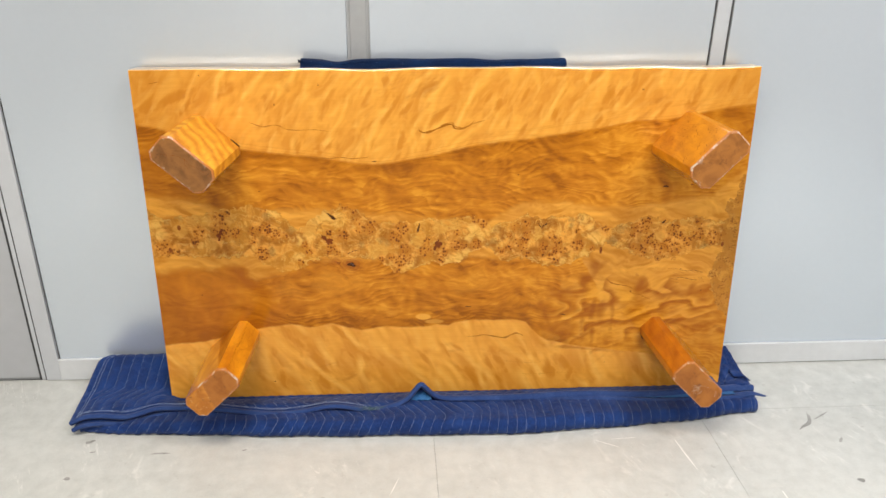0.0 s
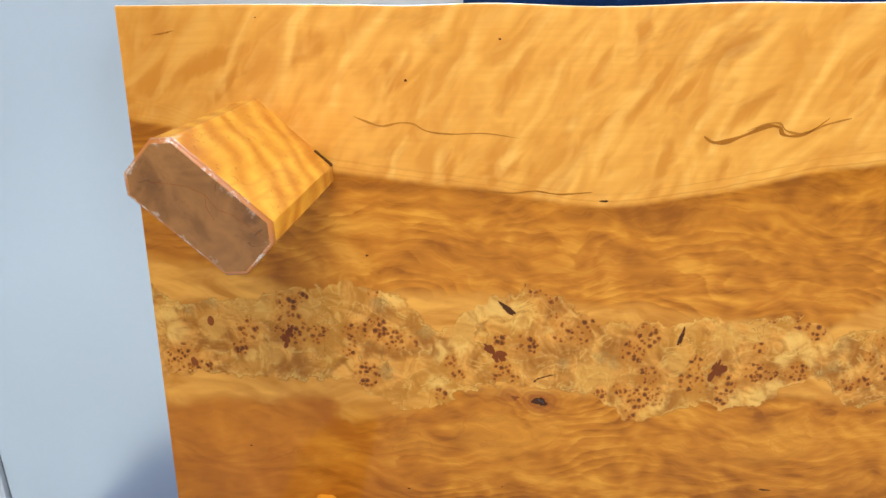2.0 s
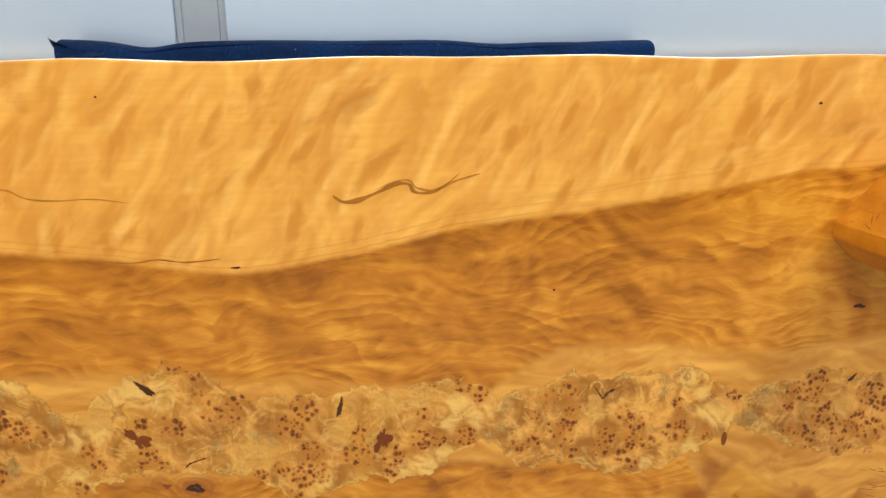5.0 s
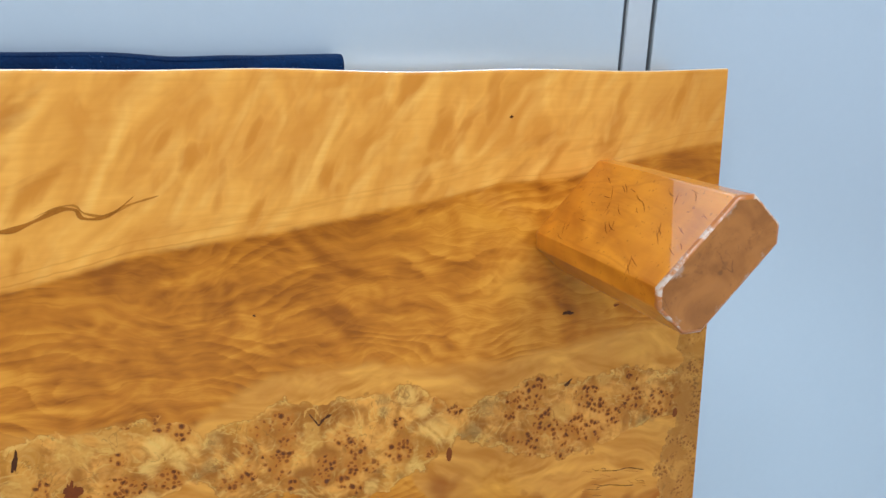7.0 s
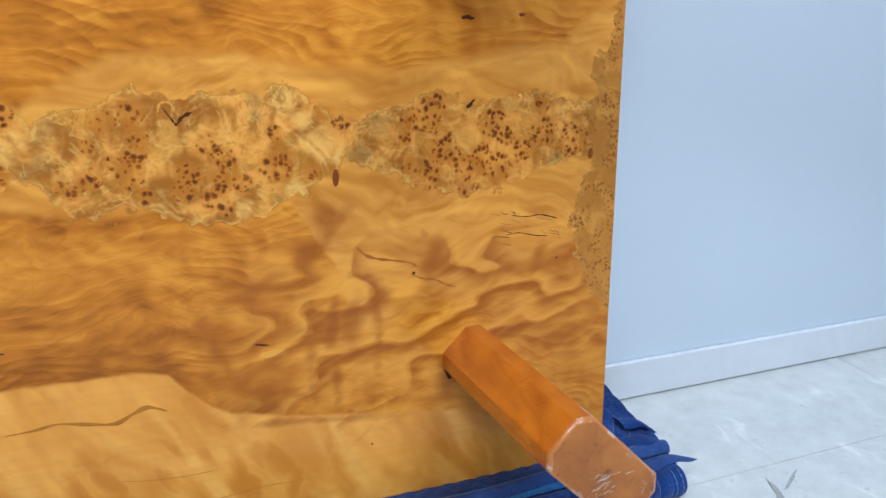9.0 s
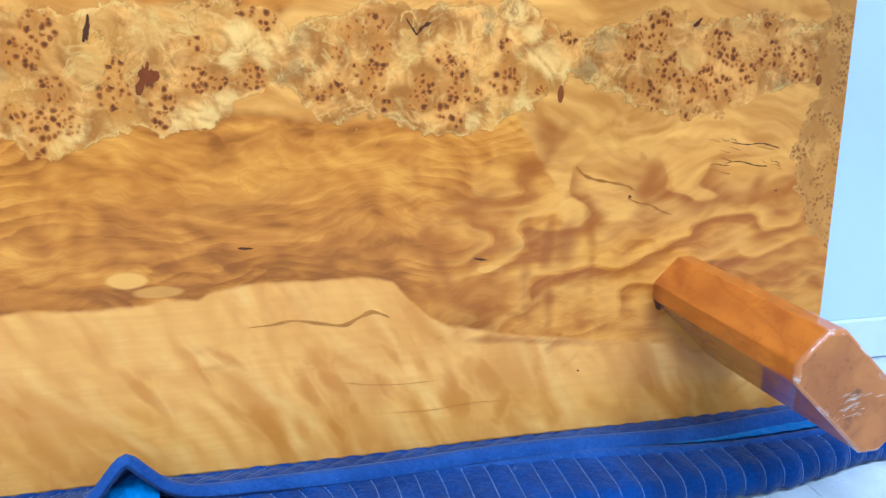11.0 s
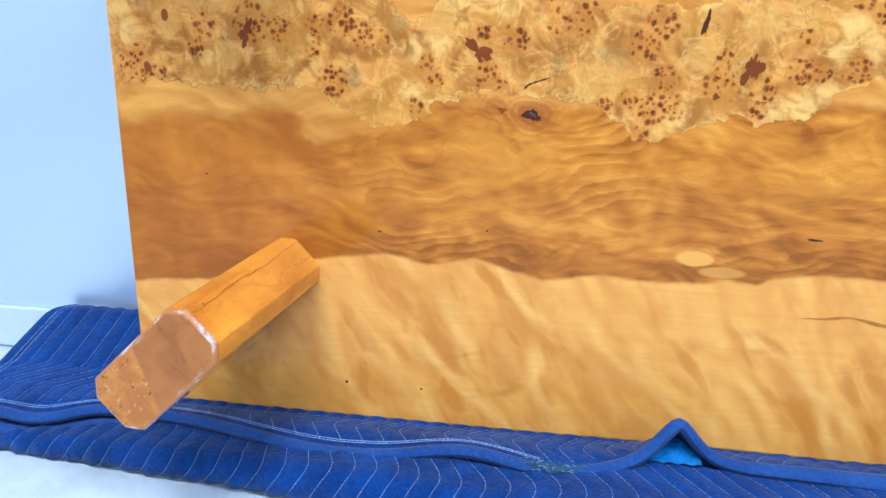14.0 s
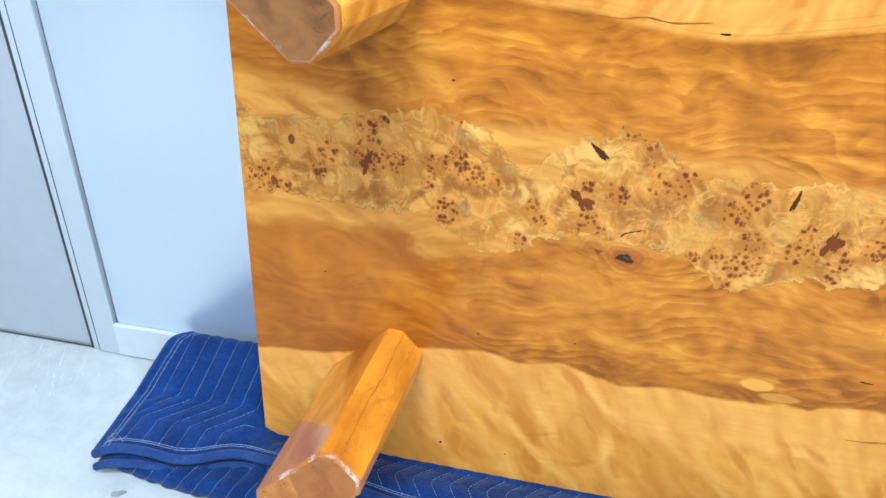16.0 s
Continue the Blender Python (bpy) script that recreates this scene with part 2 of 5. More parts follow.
TAN = [(-0.569, 0.517, 0.015), (-0.653, 0.513, 0.024), (-0.635, 0.513, 0.018), (-0.029, 0.483, 0.019), (0.012, 0.487, 0.015), (-0.086, 0.448, 0.015),
    (-0.201, 0.420, 0.018), (-0.180, 0.424, 0.015), (-0.625, 0.444, 0.017), (-0.369, 0.484, 0.017), (-0.699, 0.482, 0.017), (0.232, 0.453, 0.012),
    (0.231, 0.472, 0.009), (0.556, 0.448, 0.015), (0.621, 0.493, 0.013)]
FLAME_WEST = [(-0.771, 0.778, 0.017, 0.0164, 64), (-0.745, 0.802, 0.030, 0.0216, 43), (-0.673, 0.822, 0.055, 0.0105, 20), (-0.651, 0.799, 0.029,
    0.0091, 47), (-0.567, 0.831, 0.040, 0.0116, 35), (-0.454, 0.802, 0.036, 0.0132, 76), (-0.393, 0.707, 0.031, 0.0157, 89), (-0.327, 0.699, 0.042,
    0.0144, 62), (-0.309, 0.803, 0.032, 0.0093, 60), (-0.237, 0.703, 0.049, 0.0072, 64), (-0.210, 0.809, 0.027, 0.0093, 60), (-0.202, 0.753, 0.026,
    0.0070, 37), (-0.163, 0.856, 0.030, 0.0090, 76), (-0.134, 0.814, 0.051, 0.0075, 54), (-0.128, 0.706, 0.053, 0.0092, 75), (-0.108, 0.792, 0.028,
    0.0094, 43), (-0.081, 0.779, 0.035, 0.0069, 48), (-0.057, 0.698, 0.026, 0.0066, 74), (-0.015, 0.787, 0.053, 0.0082, 41)]
FLAME_EAST = [(0.093, 0.820, 0.024, 0.0081, 59), (0.122, 0.806, 0.025, 0.0094, 48), (0.148, 0.781, 0.035, 0.0064, 79), (0.181, 0.816, 0.028, 0.0075,
    60), (0.183, 0.729, 0.030, 0.0072, 76), (0.220, 0.783, 0.029, 0.0063, 57), (0.264, 0.770, 0.020, 0.0107, -72), (0.272, 0.860, 0.022, 0.0085, 66),
    (0.276, 0.865, 0.032, 0.0110, 75), (0.356, 0.859, 0.034, 0.0098, 71), (0.371, 0.771, 0.031, 0.0076, 67), (0.392, 0.816, 0.031, 0.0087, 63),
    (0.415, 0.807, 0.031, 0.0065, 65), (0.425, 0.829, 0.035, 0.0062, 51), (0.456, 0.848, 0.034, 0.0078, 68), (0.461, 0.870, 0.020, 0.0091, 67),
    (0.540, 0.796, 0.033, 0.0068, 58), (0.615, 0.830, 0.041, 0.0116, 66), (0.706, 0.854, 0.027, 0.0078, 57)]
FLAME_LOW_WEST = [(-0.471, 0.024, 0.038, 0.0191, 72), (-0.457, 0.094, 0.046, 0.0100, -53), (-0.427, 0.165, 0.047, 0.0116, -49), (-0.359, 0.098, 0.060,
    0.0166, -41), (-0.351, 0.179, 0.024, 0.0073, -72), (-0.350, 0.025, 0.037, 0.0109, -74), (-0.295, 0.180, 0.043, 0.0071, -40), (-0.278, 0.121,
    0.023, 0.0047, -56), (-0.251, 0.128, 0.038, 0.0122, -61), (-0.244, 0.026, 0.036, 0.0162, -79), (-0.195, 0.089, 0.047, 0.0089, -51), (-0.068,
    0.098, 0.028, 0.0063, -53), (-0.010, 0.121, 0.024, 0.0056, -61)]
FLAME_LOW_EAST = [(0.021, 0.127, 0.021, 0.0069, -45), (0.058, 0.052, 0.050, 0.0167, -55), (0.106, 0.089, 0.029, 0.0080, -70), (0.137, 0.092, 0.044,
    0.0123, -57), (0.140, 0.027, 0.028, 0.0074, -58), (0.158, 0.053, 0.014, 0.0096, -62), (0.190, 0.082, 0.021, 0.0109, -73), (0.210, 0.115, 0.019,
    0.0065, -54), (0.287, 0.047, 0.038, 0.0150, -66), (0.316, 0.080, 0.028, 0.0222, -56), (0.339, 0.041, 0.025, 0.0108, 69), (0.380, 0.088, 0.039,
    0.0088, 88), (0.523, 0.059, 0.026, 0.0201, -76)]
SWIRL = [(0.263, 0.221, 0.043, 0.0068, -69), (0.317, 0.298, 0.035, 0.0078, 24), (0.328, 0.162, 0.046, 0.0035, -15), (0.364, 0.121, 0.060, 0.0036, -7),
    (0.366, 0.180, 0.034, 0.0056, -89), (0.377, 0.330, 0.030, 0.0098, 35), (0.391, 0.364, 0.026, 0.0099, -63), (0.395, 0.163, 0.035, 0.0050, -88),
    (0.418, 0.239, 0.027, 0.0082, 82), (0.496, 0.259, 0.035, 0.0089, 33), (0.519, 0.306, 0.024, 0.0073, 69), (0.544, 0.214, 0.041, 0.0080, 14),
    (0.581, 0.268, 0.039, 0.0092, 29), (0.608, 0.224, 0.038, 0.0067, 16), (0.637, 0.251, 0.034, 0.0071, 37), (0.664, 0.296, 0.021, 0.0082, 65),
    (0.694, 0.273, 0.034, 0.0077, 12)]
SWIRL_BAND = [(0.545, 0.242, 0.025, 0.0065, 59), (0.573, 0.256, 0.022, 0.0065, -9), (0.602, 0.269, 0.024, 0.0065, 51), (0.633, 0.276, 0.025, 0.0065, -24), (0.661, 0.280, 0.020, 0.0065, 48),
    (0.693, 0.286, 0.027, 0.0065, -17), (0.611, 0.237, 0.025, 0.005, 23), (0.649, 0.252, 0.025, 0.005, 23), (0.691, 0.262, 0.030, 0.005, 4), (0.392, 0.344, 0.024, 0.008, 54),
    (0.364, 0.316, 0.026, 0.008, 36), (0.446, 0.255, 0.031, 0.005, -79), (0.449, 0.209, 0.026, 0.005, 87), (0.393, 0.241, 0.025, 0.005, 82), (0.507, 0.198, 0.031, 0.009, -39), (0.532, 0.160, 0.029, 0.009, -77)]


def slab_wood():
    """Lacquered slab: pale figured sapwood, amber heartwood, a burl band between."""
    k = Mat("lacquered_burl_slab", rough=0.45, coat=0.32, coat_rough=0.06, spec=0.08)
    u, v = k.x, k.z
    big = k.noise(u, v, 0.0, 4.5, 3, 0.5) - 0.5
    mid = k.noise(u, v * 1.6, 3.0, 16, 3, 0.55) - 0.5
    mid2 = k.noise(u, v, 4.0, 11, 3, 0.6) - 0.5
    fine = k.noise(u, v, 7.0, 70, 2, 0.5) - 0.5
    vv = v + mid * 0.012 + fine * 0.003
    curve = lambda pts, w=0.0: (u + mid2 * w).table(pts, -0.8, 0.8, 0.0, 1.0)
    # heartwood between the two sapwood bands
    d_up, d_lo = curve(UPPER) - vv, vv - curve(LOWER)
    heart1 = (d_up + mid * 0.006).step(-0.003, 0.008) * (vv - curve(HEART_LOW, 0.05) + mid2 * 0.02).step(-0.010, 0.010)
    heart2 = d_lo.step(-0.002, 0.005) * (curve(HEART_TOP2, 0.10) - v - mid2 * 0.05).step(-0.010, 0.014)
    heart = heart1.max(heart2)
    up = v.step(0.40, 0.46)
    # grain field: nearly level, pushed round the eyes
    field = v + big * 0.075 + mid2 * 0.052 + mid * 0.022
    for kx, kz, rr, amp in ((0.055, 0.325, 0.05, 0.030), (-0.29, 0.322, 0.045, 0.026), (0.50, 0.335, 0.03, 0.02), (-0.263, 0.383, 0.022, 0.020),
                            (-0.300, 0.392, 0.020, 0.016), (0.19, 0.29, 0.035, -0.024), (0.30, 0.31, 0.05, 0.034), (-0.62, 0.28, 0.05, 0.02),
                            (0.12, 0.60, 0.05, 0.026), (0.35, 0.63, 0.06, -0.026), (-0.12, 0.585, 0.05, 0.02)):
        r2 = (((u - kx) * (0.62 / rr)) ** 2.0 + ((v - kz) * (1.0 / rr)) ** 2.0)
        field = field + (r2 * -1.0).op("EXPONENT") * amp
    def relief(x, y, z, scale, dx, dy, detail=2.0, rough=0.5, warp=0.0):
        """Noise, and how it rises along (dx, dy): sheen of figured wood, tinted as lit and dark flanks."""
        base = k.noise(x, y, z, scale, detail, rough, warp)
        return base, base - k.noise(x + dx, y + dy, z, scale, detail, rough, warp)

    lines = k.noise(u * 0.9, field * 30.0, 2.0, 1.9, 3, 0.55)
    lines2 = k.noise(u * 1.6, field * 150.0, 5.0, 1.0, 2, 0.5)
    cloud = k.noise(u * 0.75, v * 1.5 + big * 0.2, 9.0, 7.0, 4, 0.58, 1.0)
    ribs = k.noise(u * 9.0 + v * 2.0, v * 1.3, 4.0, 3.2, 2, 0.5)
    wisp, wisp_up = relief(u * 1.2, v * 3.0 + big * 0.3, 27.0, 6.5, 0.008, 0.020, 3, 0.55, 1.2)
    blotch, blotch_up = relief(u * 1.5, v * 2.0, 81.0, 7.0, 0.018, 0.012, 2, 0.5, 0.8)
    loop = k.noise(u * 0.8, v * 1.3, 83.0, 7.0, 1, 0.4) - 0.5
    loop2 = k.noise(u * 0.8, v * 1.4, 87.0, 16.0, 1, 0.4) - 0.5
    saw = ((v + loop * 0.17 + loop2 * 0.045) * 62.0 + lines * 0.8).fract()
    ring = saw.step(0.05, 0.88) * saw.step(1.0, 0.88)
    ring_on = k.noise(u * 1.3, v * 2.4, 17.0, 6, 3, 0.6).step(0.42, 0.66)
    pleats = ribs * (u - 0.25).step(0.0, 0.2) + (k.noise(u * 4.0 + v, v * 1.6, 6.0, 5.0, 2, 0.5) - 0.5) * 0.5
    threads = k.noise(u * 7.0, (field + loop * 0.03) * 430.0, 93.0, 1.0, 2, 0.6)
    # wisp_up and blotch_up put relief shading into the brown wood's colour
    tone = (threads - 0.5) * 0.34 + (lines - 0.5) * 0.45 + (lines2 - 0.5) * 0.36 + (cloud - 0.5) * 0.95 + (blotch - 0.5) * 0.40 + blotch_up * 1.0 + (pleats - 0.25) * 0.50 + (wisp - 0.5) * 0.45 + wisp_up * 1.0 + 0.48 + (v - 0.45).step(0.05, -0.05) * (u + 0.45).step(0.0, 0.25) * 0.14 + up * (u - 0.1).step(0.25, -0.15) * 0.12
    rim = d_up.step(-0.001, 0.002) * d_up.step(0.045, 0.002) * heart1
    rim2 = d_lo.step(-0.001, 0.002) * d_lo.step(0.060, 0.002) * heart2 * (u - 0.35).step(0.1, -0.05)
    tone = tone - rim2 * 0.24 - rim * 0.28 - (ring - 0.4) * ring_on * 0.34
    hearty = k.mix(tone.step(-0.08, 0.60), UMBER, AMBER)
    hearty = k.mix(tone.step(0.42, 0.98), hearty, (0.64, 0.275, 0.022))
    hearty = k.mix((u.abs() - 0.50).step(0.0, 0.26) * (cloud * 1.3).clamp() * 0.5, hearty, (0.25, 0.074, 0.004))
    hearty = k.mix((u + 0.36).step(0.0, -0.16) * (v - 0.42).step(0.02, -0.03) * (cloud * 0.7 + wisp * 0.6).clamp() * 0.6, hearty, (0.37, 0.110, 0.005))
    # pale sapwood: diagonal flame figure, leaning one way above the burl and the other below
    lean = up * 2.0 - 1.0
    cross = u * 0.84 - lean * v * 0.54 + big * 0.030 + mid2 * 0.012
    along = lean * u * 0.5 + v * 0.86
    coarse = up * 9.0 + 18.0
    flame, flank_sheen = relief(cross * coarse, along * coarse * 0.37, 0.0, 1.0, 0.26, 0.0, 2, 0.5, 0.7)
    flame2 = k.noise(cross * 46.0, along * 22.0, 4.0, 1.0, 2, 0.5, 0.6)
    patchy = k.noise(u, v, 12.0, 4.0, 2, 0.5)
    figure = ((flame * 0.7 + flame2 * 0.3) + (patchy - 0.5) * 0.30).step(0.44, 0.62) * 0.62
    placed = (k.field("streak_field") + (flame2 - 0.5) * 2.4 + (flame - 0.5) * 1.4 + mid2 * 0.8).step(1.55, 0.25)
    figure = figure.max(placed * 0.82).clamp()
    hair = k.noise(u * 4.0, (v + mid2 * 0.012) * 190.0, 1.0, 1.0, 3, 0.6) - 0.5
    sap = k.mix(figure * 0.92, PALE, (0.47, 0.163, 0.013))
    # sheen put into the colour: each flame has a pale and a dark flank
    sap = k.mix((flank_sheen * 4.5).clamp() * 0.60, sap, (0.85, 0.475, 0.105))
    sap = k.mix((flank_sheen * -4.5).clamp() * (up * -0.16 + 0.66), sap, (0.46, 0.160, 0.010))
    sap = k.mix((hair * 1.0 + (cloud - 0.5) * 1.1 + (lines - 0.5) * 0.6 + 0.22).clamp() * 0.60, sap, (0.53, 0.212, 0.019))
    bound = k.noise(u * 1.2, d_up * 190.0 + mid * 3.0, 61.0, 1.0, 2, 0.5).step(0.50, 0.66) * (d_up.abs() + mid2 * 0.03).step(0.040, 0.004)
    sap = k.mix(bound * up * 0.42, sap, (0.40, 0.140, 0.009))
    ends = ((u.abs() - 0.56).step(0.0, 0.20) * (patchy * 1.5)).clamp() * up
    sap = k.mix(ends * 0.5, sap, (0.38, 0.13, 0.008))
    # plain pale wood next to the burl
    soft = k.mix((cloud * 1.1 + (lines - 0.5) * 0.6 + (wisp - 0.5) * 1.6 + wisp_up * 2.0).clamp() * 0.95, (0.69, 0.325, 0.046), (0.43, 0.158, 0.012))
    near = (v - 0.215).step(0.0, 0.04) * (v - 0.62).step(0.02, -0.02)
    wood = k.mix(near, sap, soft)
    wood = k.mix(heart, wood, hearty)
    # contour lines round the eyes of the brown wood
    for ex, ez, er, a in ((-0.308, 0.334, 0.050, 0.55), (-0.440, 0.306, 0.044, 0.36), (-0.548, 0.306, 0.036, 0.30), (0.060, 0.325, 0.048, 0.40)):
        far = (((u - ex + mid2 * 0.105 + loop2 * 0.07) * (0.66 / er)) ** 2.0 + ((v - ez + loop2 * 0.070 + mid * 0.035) * (1.0 / er)) ** 2.0) ** 0.5
        line = (far * 3.4 + (lines - 0.5) * 1.3 + (cloud - 0.5) * 1.2).fract()
        wood = k.mix(far.step(0.95, 0.35) * heart2 * a * 0.8, wood, (0.60, 0.245, 0.018))
        wood = k.mix((line - 0.5).abs().step(0.11, 0.02) * far.step(1.20, 0.60) * far.step(0.10, 0.40) * ring_on.max(0.35) * heart2 * a, wood, (0.27, 0.074, 0.004))
    # smooth orange wood near the west end, with a redder seam running through it
    smooth = (((u + 0.665 + mid2 * 0.06) / 0.085) ** 2.0 + ((v - 0.338 + mid2 * 0.04) / 0.055) ** 2.0) ** 0.5
    wood = k.mix(smooth.step(1.25, 0.2) * (cloud * 0.5 + blotch * 0.7).clamp() * heart2 * 0.62, wood, (0.58, 0.205, 0.009))
    seam = (u + 0.540 + (v - 0.343) * 0.95 + mid2 * 0.05 + mid * 0.02).abs()
    wood = k.mix(seam.step(0.034, 0.004) * (v - 0.345).abs().step(0.075, 0.02) * heart2 * (wisp * 0.5 + 0.35).clamp(), wood, (0.29, 0.077, 0.004))
    # pale islands in the brown wood
    for ix, iz, il, iw, a in ((-0.075, 0.227, 0.021, 0.0085, 0.9), (-0.045, 0.213, 0.026, 0.0065, 0.5), (0.322, 0.214, 0.017, 0.0045, 0.8)):
        far = (((u - ix + mid2 * 0.012) / il) ** 2.0 + ((v - iz + mid * 0.006) / iw) ** 2.0) ** 0.5
        wood = k.mix(far.step(1.15, 0.80) * a, wood, (0.70, 0.335, 0.046))
    # wavy folds of figure round the lower right leg
    sw, sw_up = relief(u * 1.0 - v * 0.7, (v - u * 0.32) * 3.0 + big * 0.3, 8.0, 6.5, -0.006, 0.020, 3, 0.55, 1.2)
    zone = ((u - 0.52).abs().step(0.32, 0.14) * (v - 0.235).abs().step(0.13, 0.05))
    fold = ((v - u * 0.42) * 11.0 + loop * 4.2 + loop2 * 2.0).fract()
    crease = fold.step(0.30, 0.90) * fold.step(1.0, 0.90)
    # the folds carry a lit and a dark side in their colour
    wood = k.mix(((sw_up * -2.4).clamp() * 0.6 + crease * 0.85).clamp() * zone, wood, (0.28, 0.076, 0.004))
    wood = k.mix(((sw_up * 2.6).clamp() * 0.7 + fold.step(0.60, 0.05) * fold.step(0.0, 0.12) * 0.65).clamp() * zone, wood, (0.68, 0.32, 0.040))
    swirl = (k.field("swirl") * -0.50 + 1.15).clamp() * 0.38 + (sw - 0.5) * 1.0 + mid2 * 0.6 + mid * 0.4
    wood = k.mix(swirl.step(0.08, 0.55) * 0.70, wood, (0.26, 0.068, 0.004))
    # burl
    rag = mid * 0.034 + fine * 0.022 + (k.noise(u, v, 21.0, 38, 3, 0.6) - 0.5) * 0.030
    edge_u = u - v.table(STRIP, 0.15, 0.7, 0.6, 0.3) + rag * 1.5
    inside = ((curve(BURL_TOP) - v - rag).min(v - curve(BURL_LOW) + rag)).max(edge_u)
    strip = edge_u.step(-0.002, 0.003)
    burl = inside.step(-0.0012, 0.0012)
    w1 = k.noise(u, v, 30.0, 26, 4, 0.62, 1.2)
    w2 = k.noise(u, v, 33.0, 9, 2, 0.5, 0.4)
    w3, flake = relief(u, v, 36.0, 34, 0.0028, 0.0028, 3, 0.55, 1.0)
    crumple = k.noise(u, v, 63.0, 105, 2, 0.55, 1.0) - k.noise(u + 0.0013, v + 0.0013, 63.0, 105, 2, 0.55, 1.0)
    jag = mid * 0.8 + fine * 1.1
    w0 = k.noise(u, v, 39.0, 15, 3, 0.5, 1.6)
    ground = k.mix((w0 * 0.75 + w3 * 0.25).step(0.40, 0.64), (0.30, 0.105, 0.008), (0.67, 0.298, 0.044))
    ground = k.mix(w2.step(0.46, 0.62) * 0.6, ground, (0.52, 0.225, 0.022))
    cream = (k.field("creamy") + jag).step(1.35, 0.5)
    ground = k.mix(cream * w3.step(0.25, 0.6) * 0.75, ground, (0.72, 0.410, 0.092))
    ground = k.mix((k.field("plain_patch") + jag).step(1.25, 0.8) * 0.8, ground, (0.54, 0.255, 0.038))
    grey = (k.field("grey_patch") + jag).step(1.35, 0.35) * (w1 * 0.5 + w3 * 0.5).step(0.36, 0.56)
    ground = k.mix(grey * 0.62, ground, (0.30, 0.172, 0.042))
    # flakes and crumples tinted pale and dark as if raised and lit
    ground = k.mix((flake * 2.0 + crumple * 0.35).clamp() * 0.55, ground, (0.78, 0.465, 0.125))
    ground = k.mix((flake * -2.6 - crumple * 0.45).clamp() * 0.70, ground, (0.24, 0.088, 0.008))
    vein = (k.noise(u, v, 44.0, 19, 3, 0.55, 1.5) - 0.5).abs().step(0.035, 0.0)
    ground = k.mix(vein * w3.step(0.35, 0.6) * 0.45, ground, (0.66, 0.40, 0.09))
    edge = inside.step(0.0, 0.002) * inside.step(0.008, 0.003)
    ground = k.mix(edge * w1.step(0.42, 0.6) * 0.55, ground, (0.68, 0.40, 0.085))
    ground = k.mix(strip * 0.8, ground, (0.38, 0.155, 0.018))
    clus = k.field("eyes") + jag * 0.7 + strip * 0.8
    clus_m = clus.step(1.15, 0.80)
    fine2 = k.noise(u, v, 11.0, 70, 2, 0.5) - 0.5
    pores, _ = k.cells(u + fine * 0.004, v + fine2 * 0.004, 3.0, 210)
    eyes, tint = k.cells(u + fine * 0.007 + (w3 - 0.5) * 0.004, v + mid * 0.006 + fine2 * 0.007, 0.0, 162)
    size = tint * 0.52 + 0.14
    halo = (eyes - size).step(0.40, 0.0) * clus_m
    dot = (eyes - size).step(0.07, -0.05) * clus_m * tint.step(0.05, 0.15) * w3.step(0.22, 0.36)
    ground = k.mix(clus.step(1.5, 0.7) * 0.45, ground, (0.44, 0.165, 0.014))
    ground = k.mix(halo * 0.66, ground, (0.43, 0.140, 0.009))
    ground = k.mix(dot * 0.94, ground, (0.225, 0.064, 0.005))
    ground = k.mix((eyes - size + (w3 - 0.5) * 0.3).step(-0.12, -0.30) * dot * 0.8, ground, (0.070, 0.019, 0.004))
    ground = k.mix(strip * (pores - w1 * 0.62).step(0.16, 0.0) * w0.step(0.40, 0.58) * 0.75, ground, (0.17, 0.050, 0.006))
    ground = k.mix(strip * w3.step(0.55, 0.70) * 0.5, ground, (0.58, 0.27, 0.035))
    split = (k.noise(u, v, 71.0, 24, 3, 0.6, 1.2) - 0.5).abs().step(0.020, 0.0) * w1.step(0.48, 0.58) + grey * (k.noise(u, v, 73.0, 60, 2, 0.5, 1.0) - 0.5).abs().step(0.05, 0.0) * 0.7
    ground = k.mix(split.clamp() * 0.50, ground, (0.17, 0.078, 0.012))
    rind = inside.step(-0.0030, 0.0) * inside.step(0.0018, 0.0) * w1.step(0.36, 0.56)
    wood = k.mix(burl, wood, ground)
    wood = k.mix(rind * 0.28, wood, (0.20, 0.065, 0.006))
    # dark rings close round the knots
    for kx, kz, r, a in ((-0.263, 0.383, 0.040, 1.0), (-0.303, 0.390, 0.028, 0.7), (0.51, 0.338, 0.012, 0.5)):
        rad = (((u - kx + mid2 * 0.02) * 0.8) ** 2.0 + (v - kz + mid * 0.03) ** 2.0) ** 0.5
        ring = ((rad + mid * 0.006) * 900.0).sin() * 0.5 + 0.5
        wood = k.mix(rad.step(r, r * 0.25) * (ring * 0.35 + rad.step(r * 0.7, 0.0) * 0.65) * a * (burl * -0.6 + 1.0), wood, (0.27, 0.072, 0.008))
    k.colour(wood)
    k.set("Roughness", (hair * 0.15 + 0.44))
    k.bump(k.noise(u, v, 60.0, 14, 2, 0.5) * 1.0, 0.04, 0.004)
    return k.m


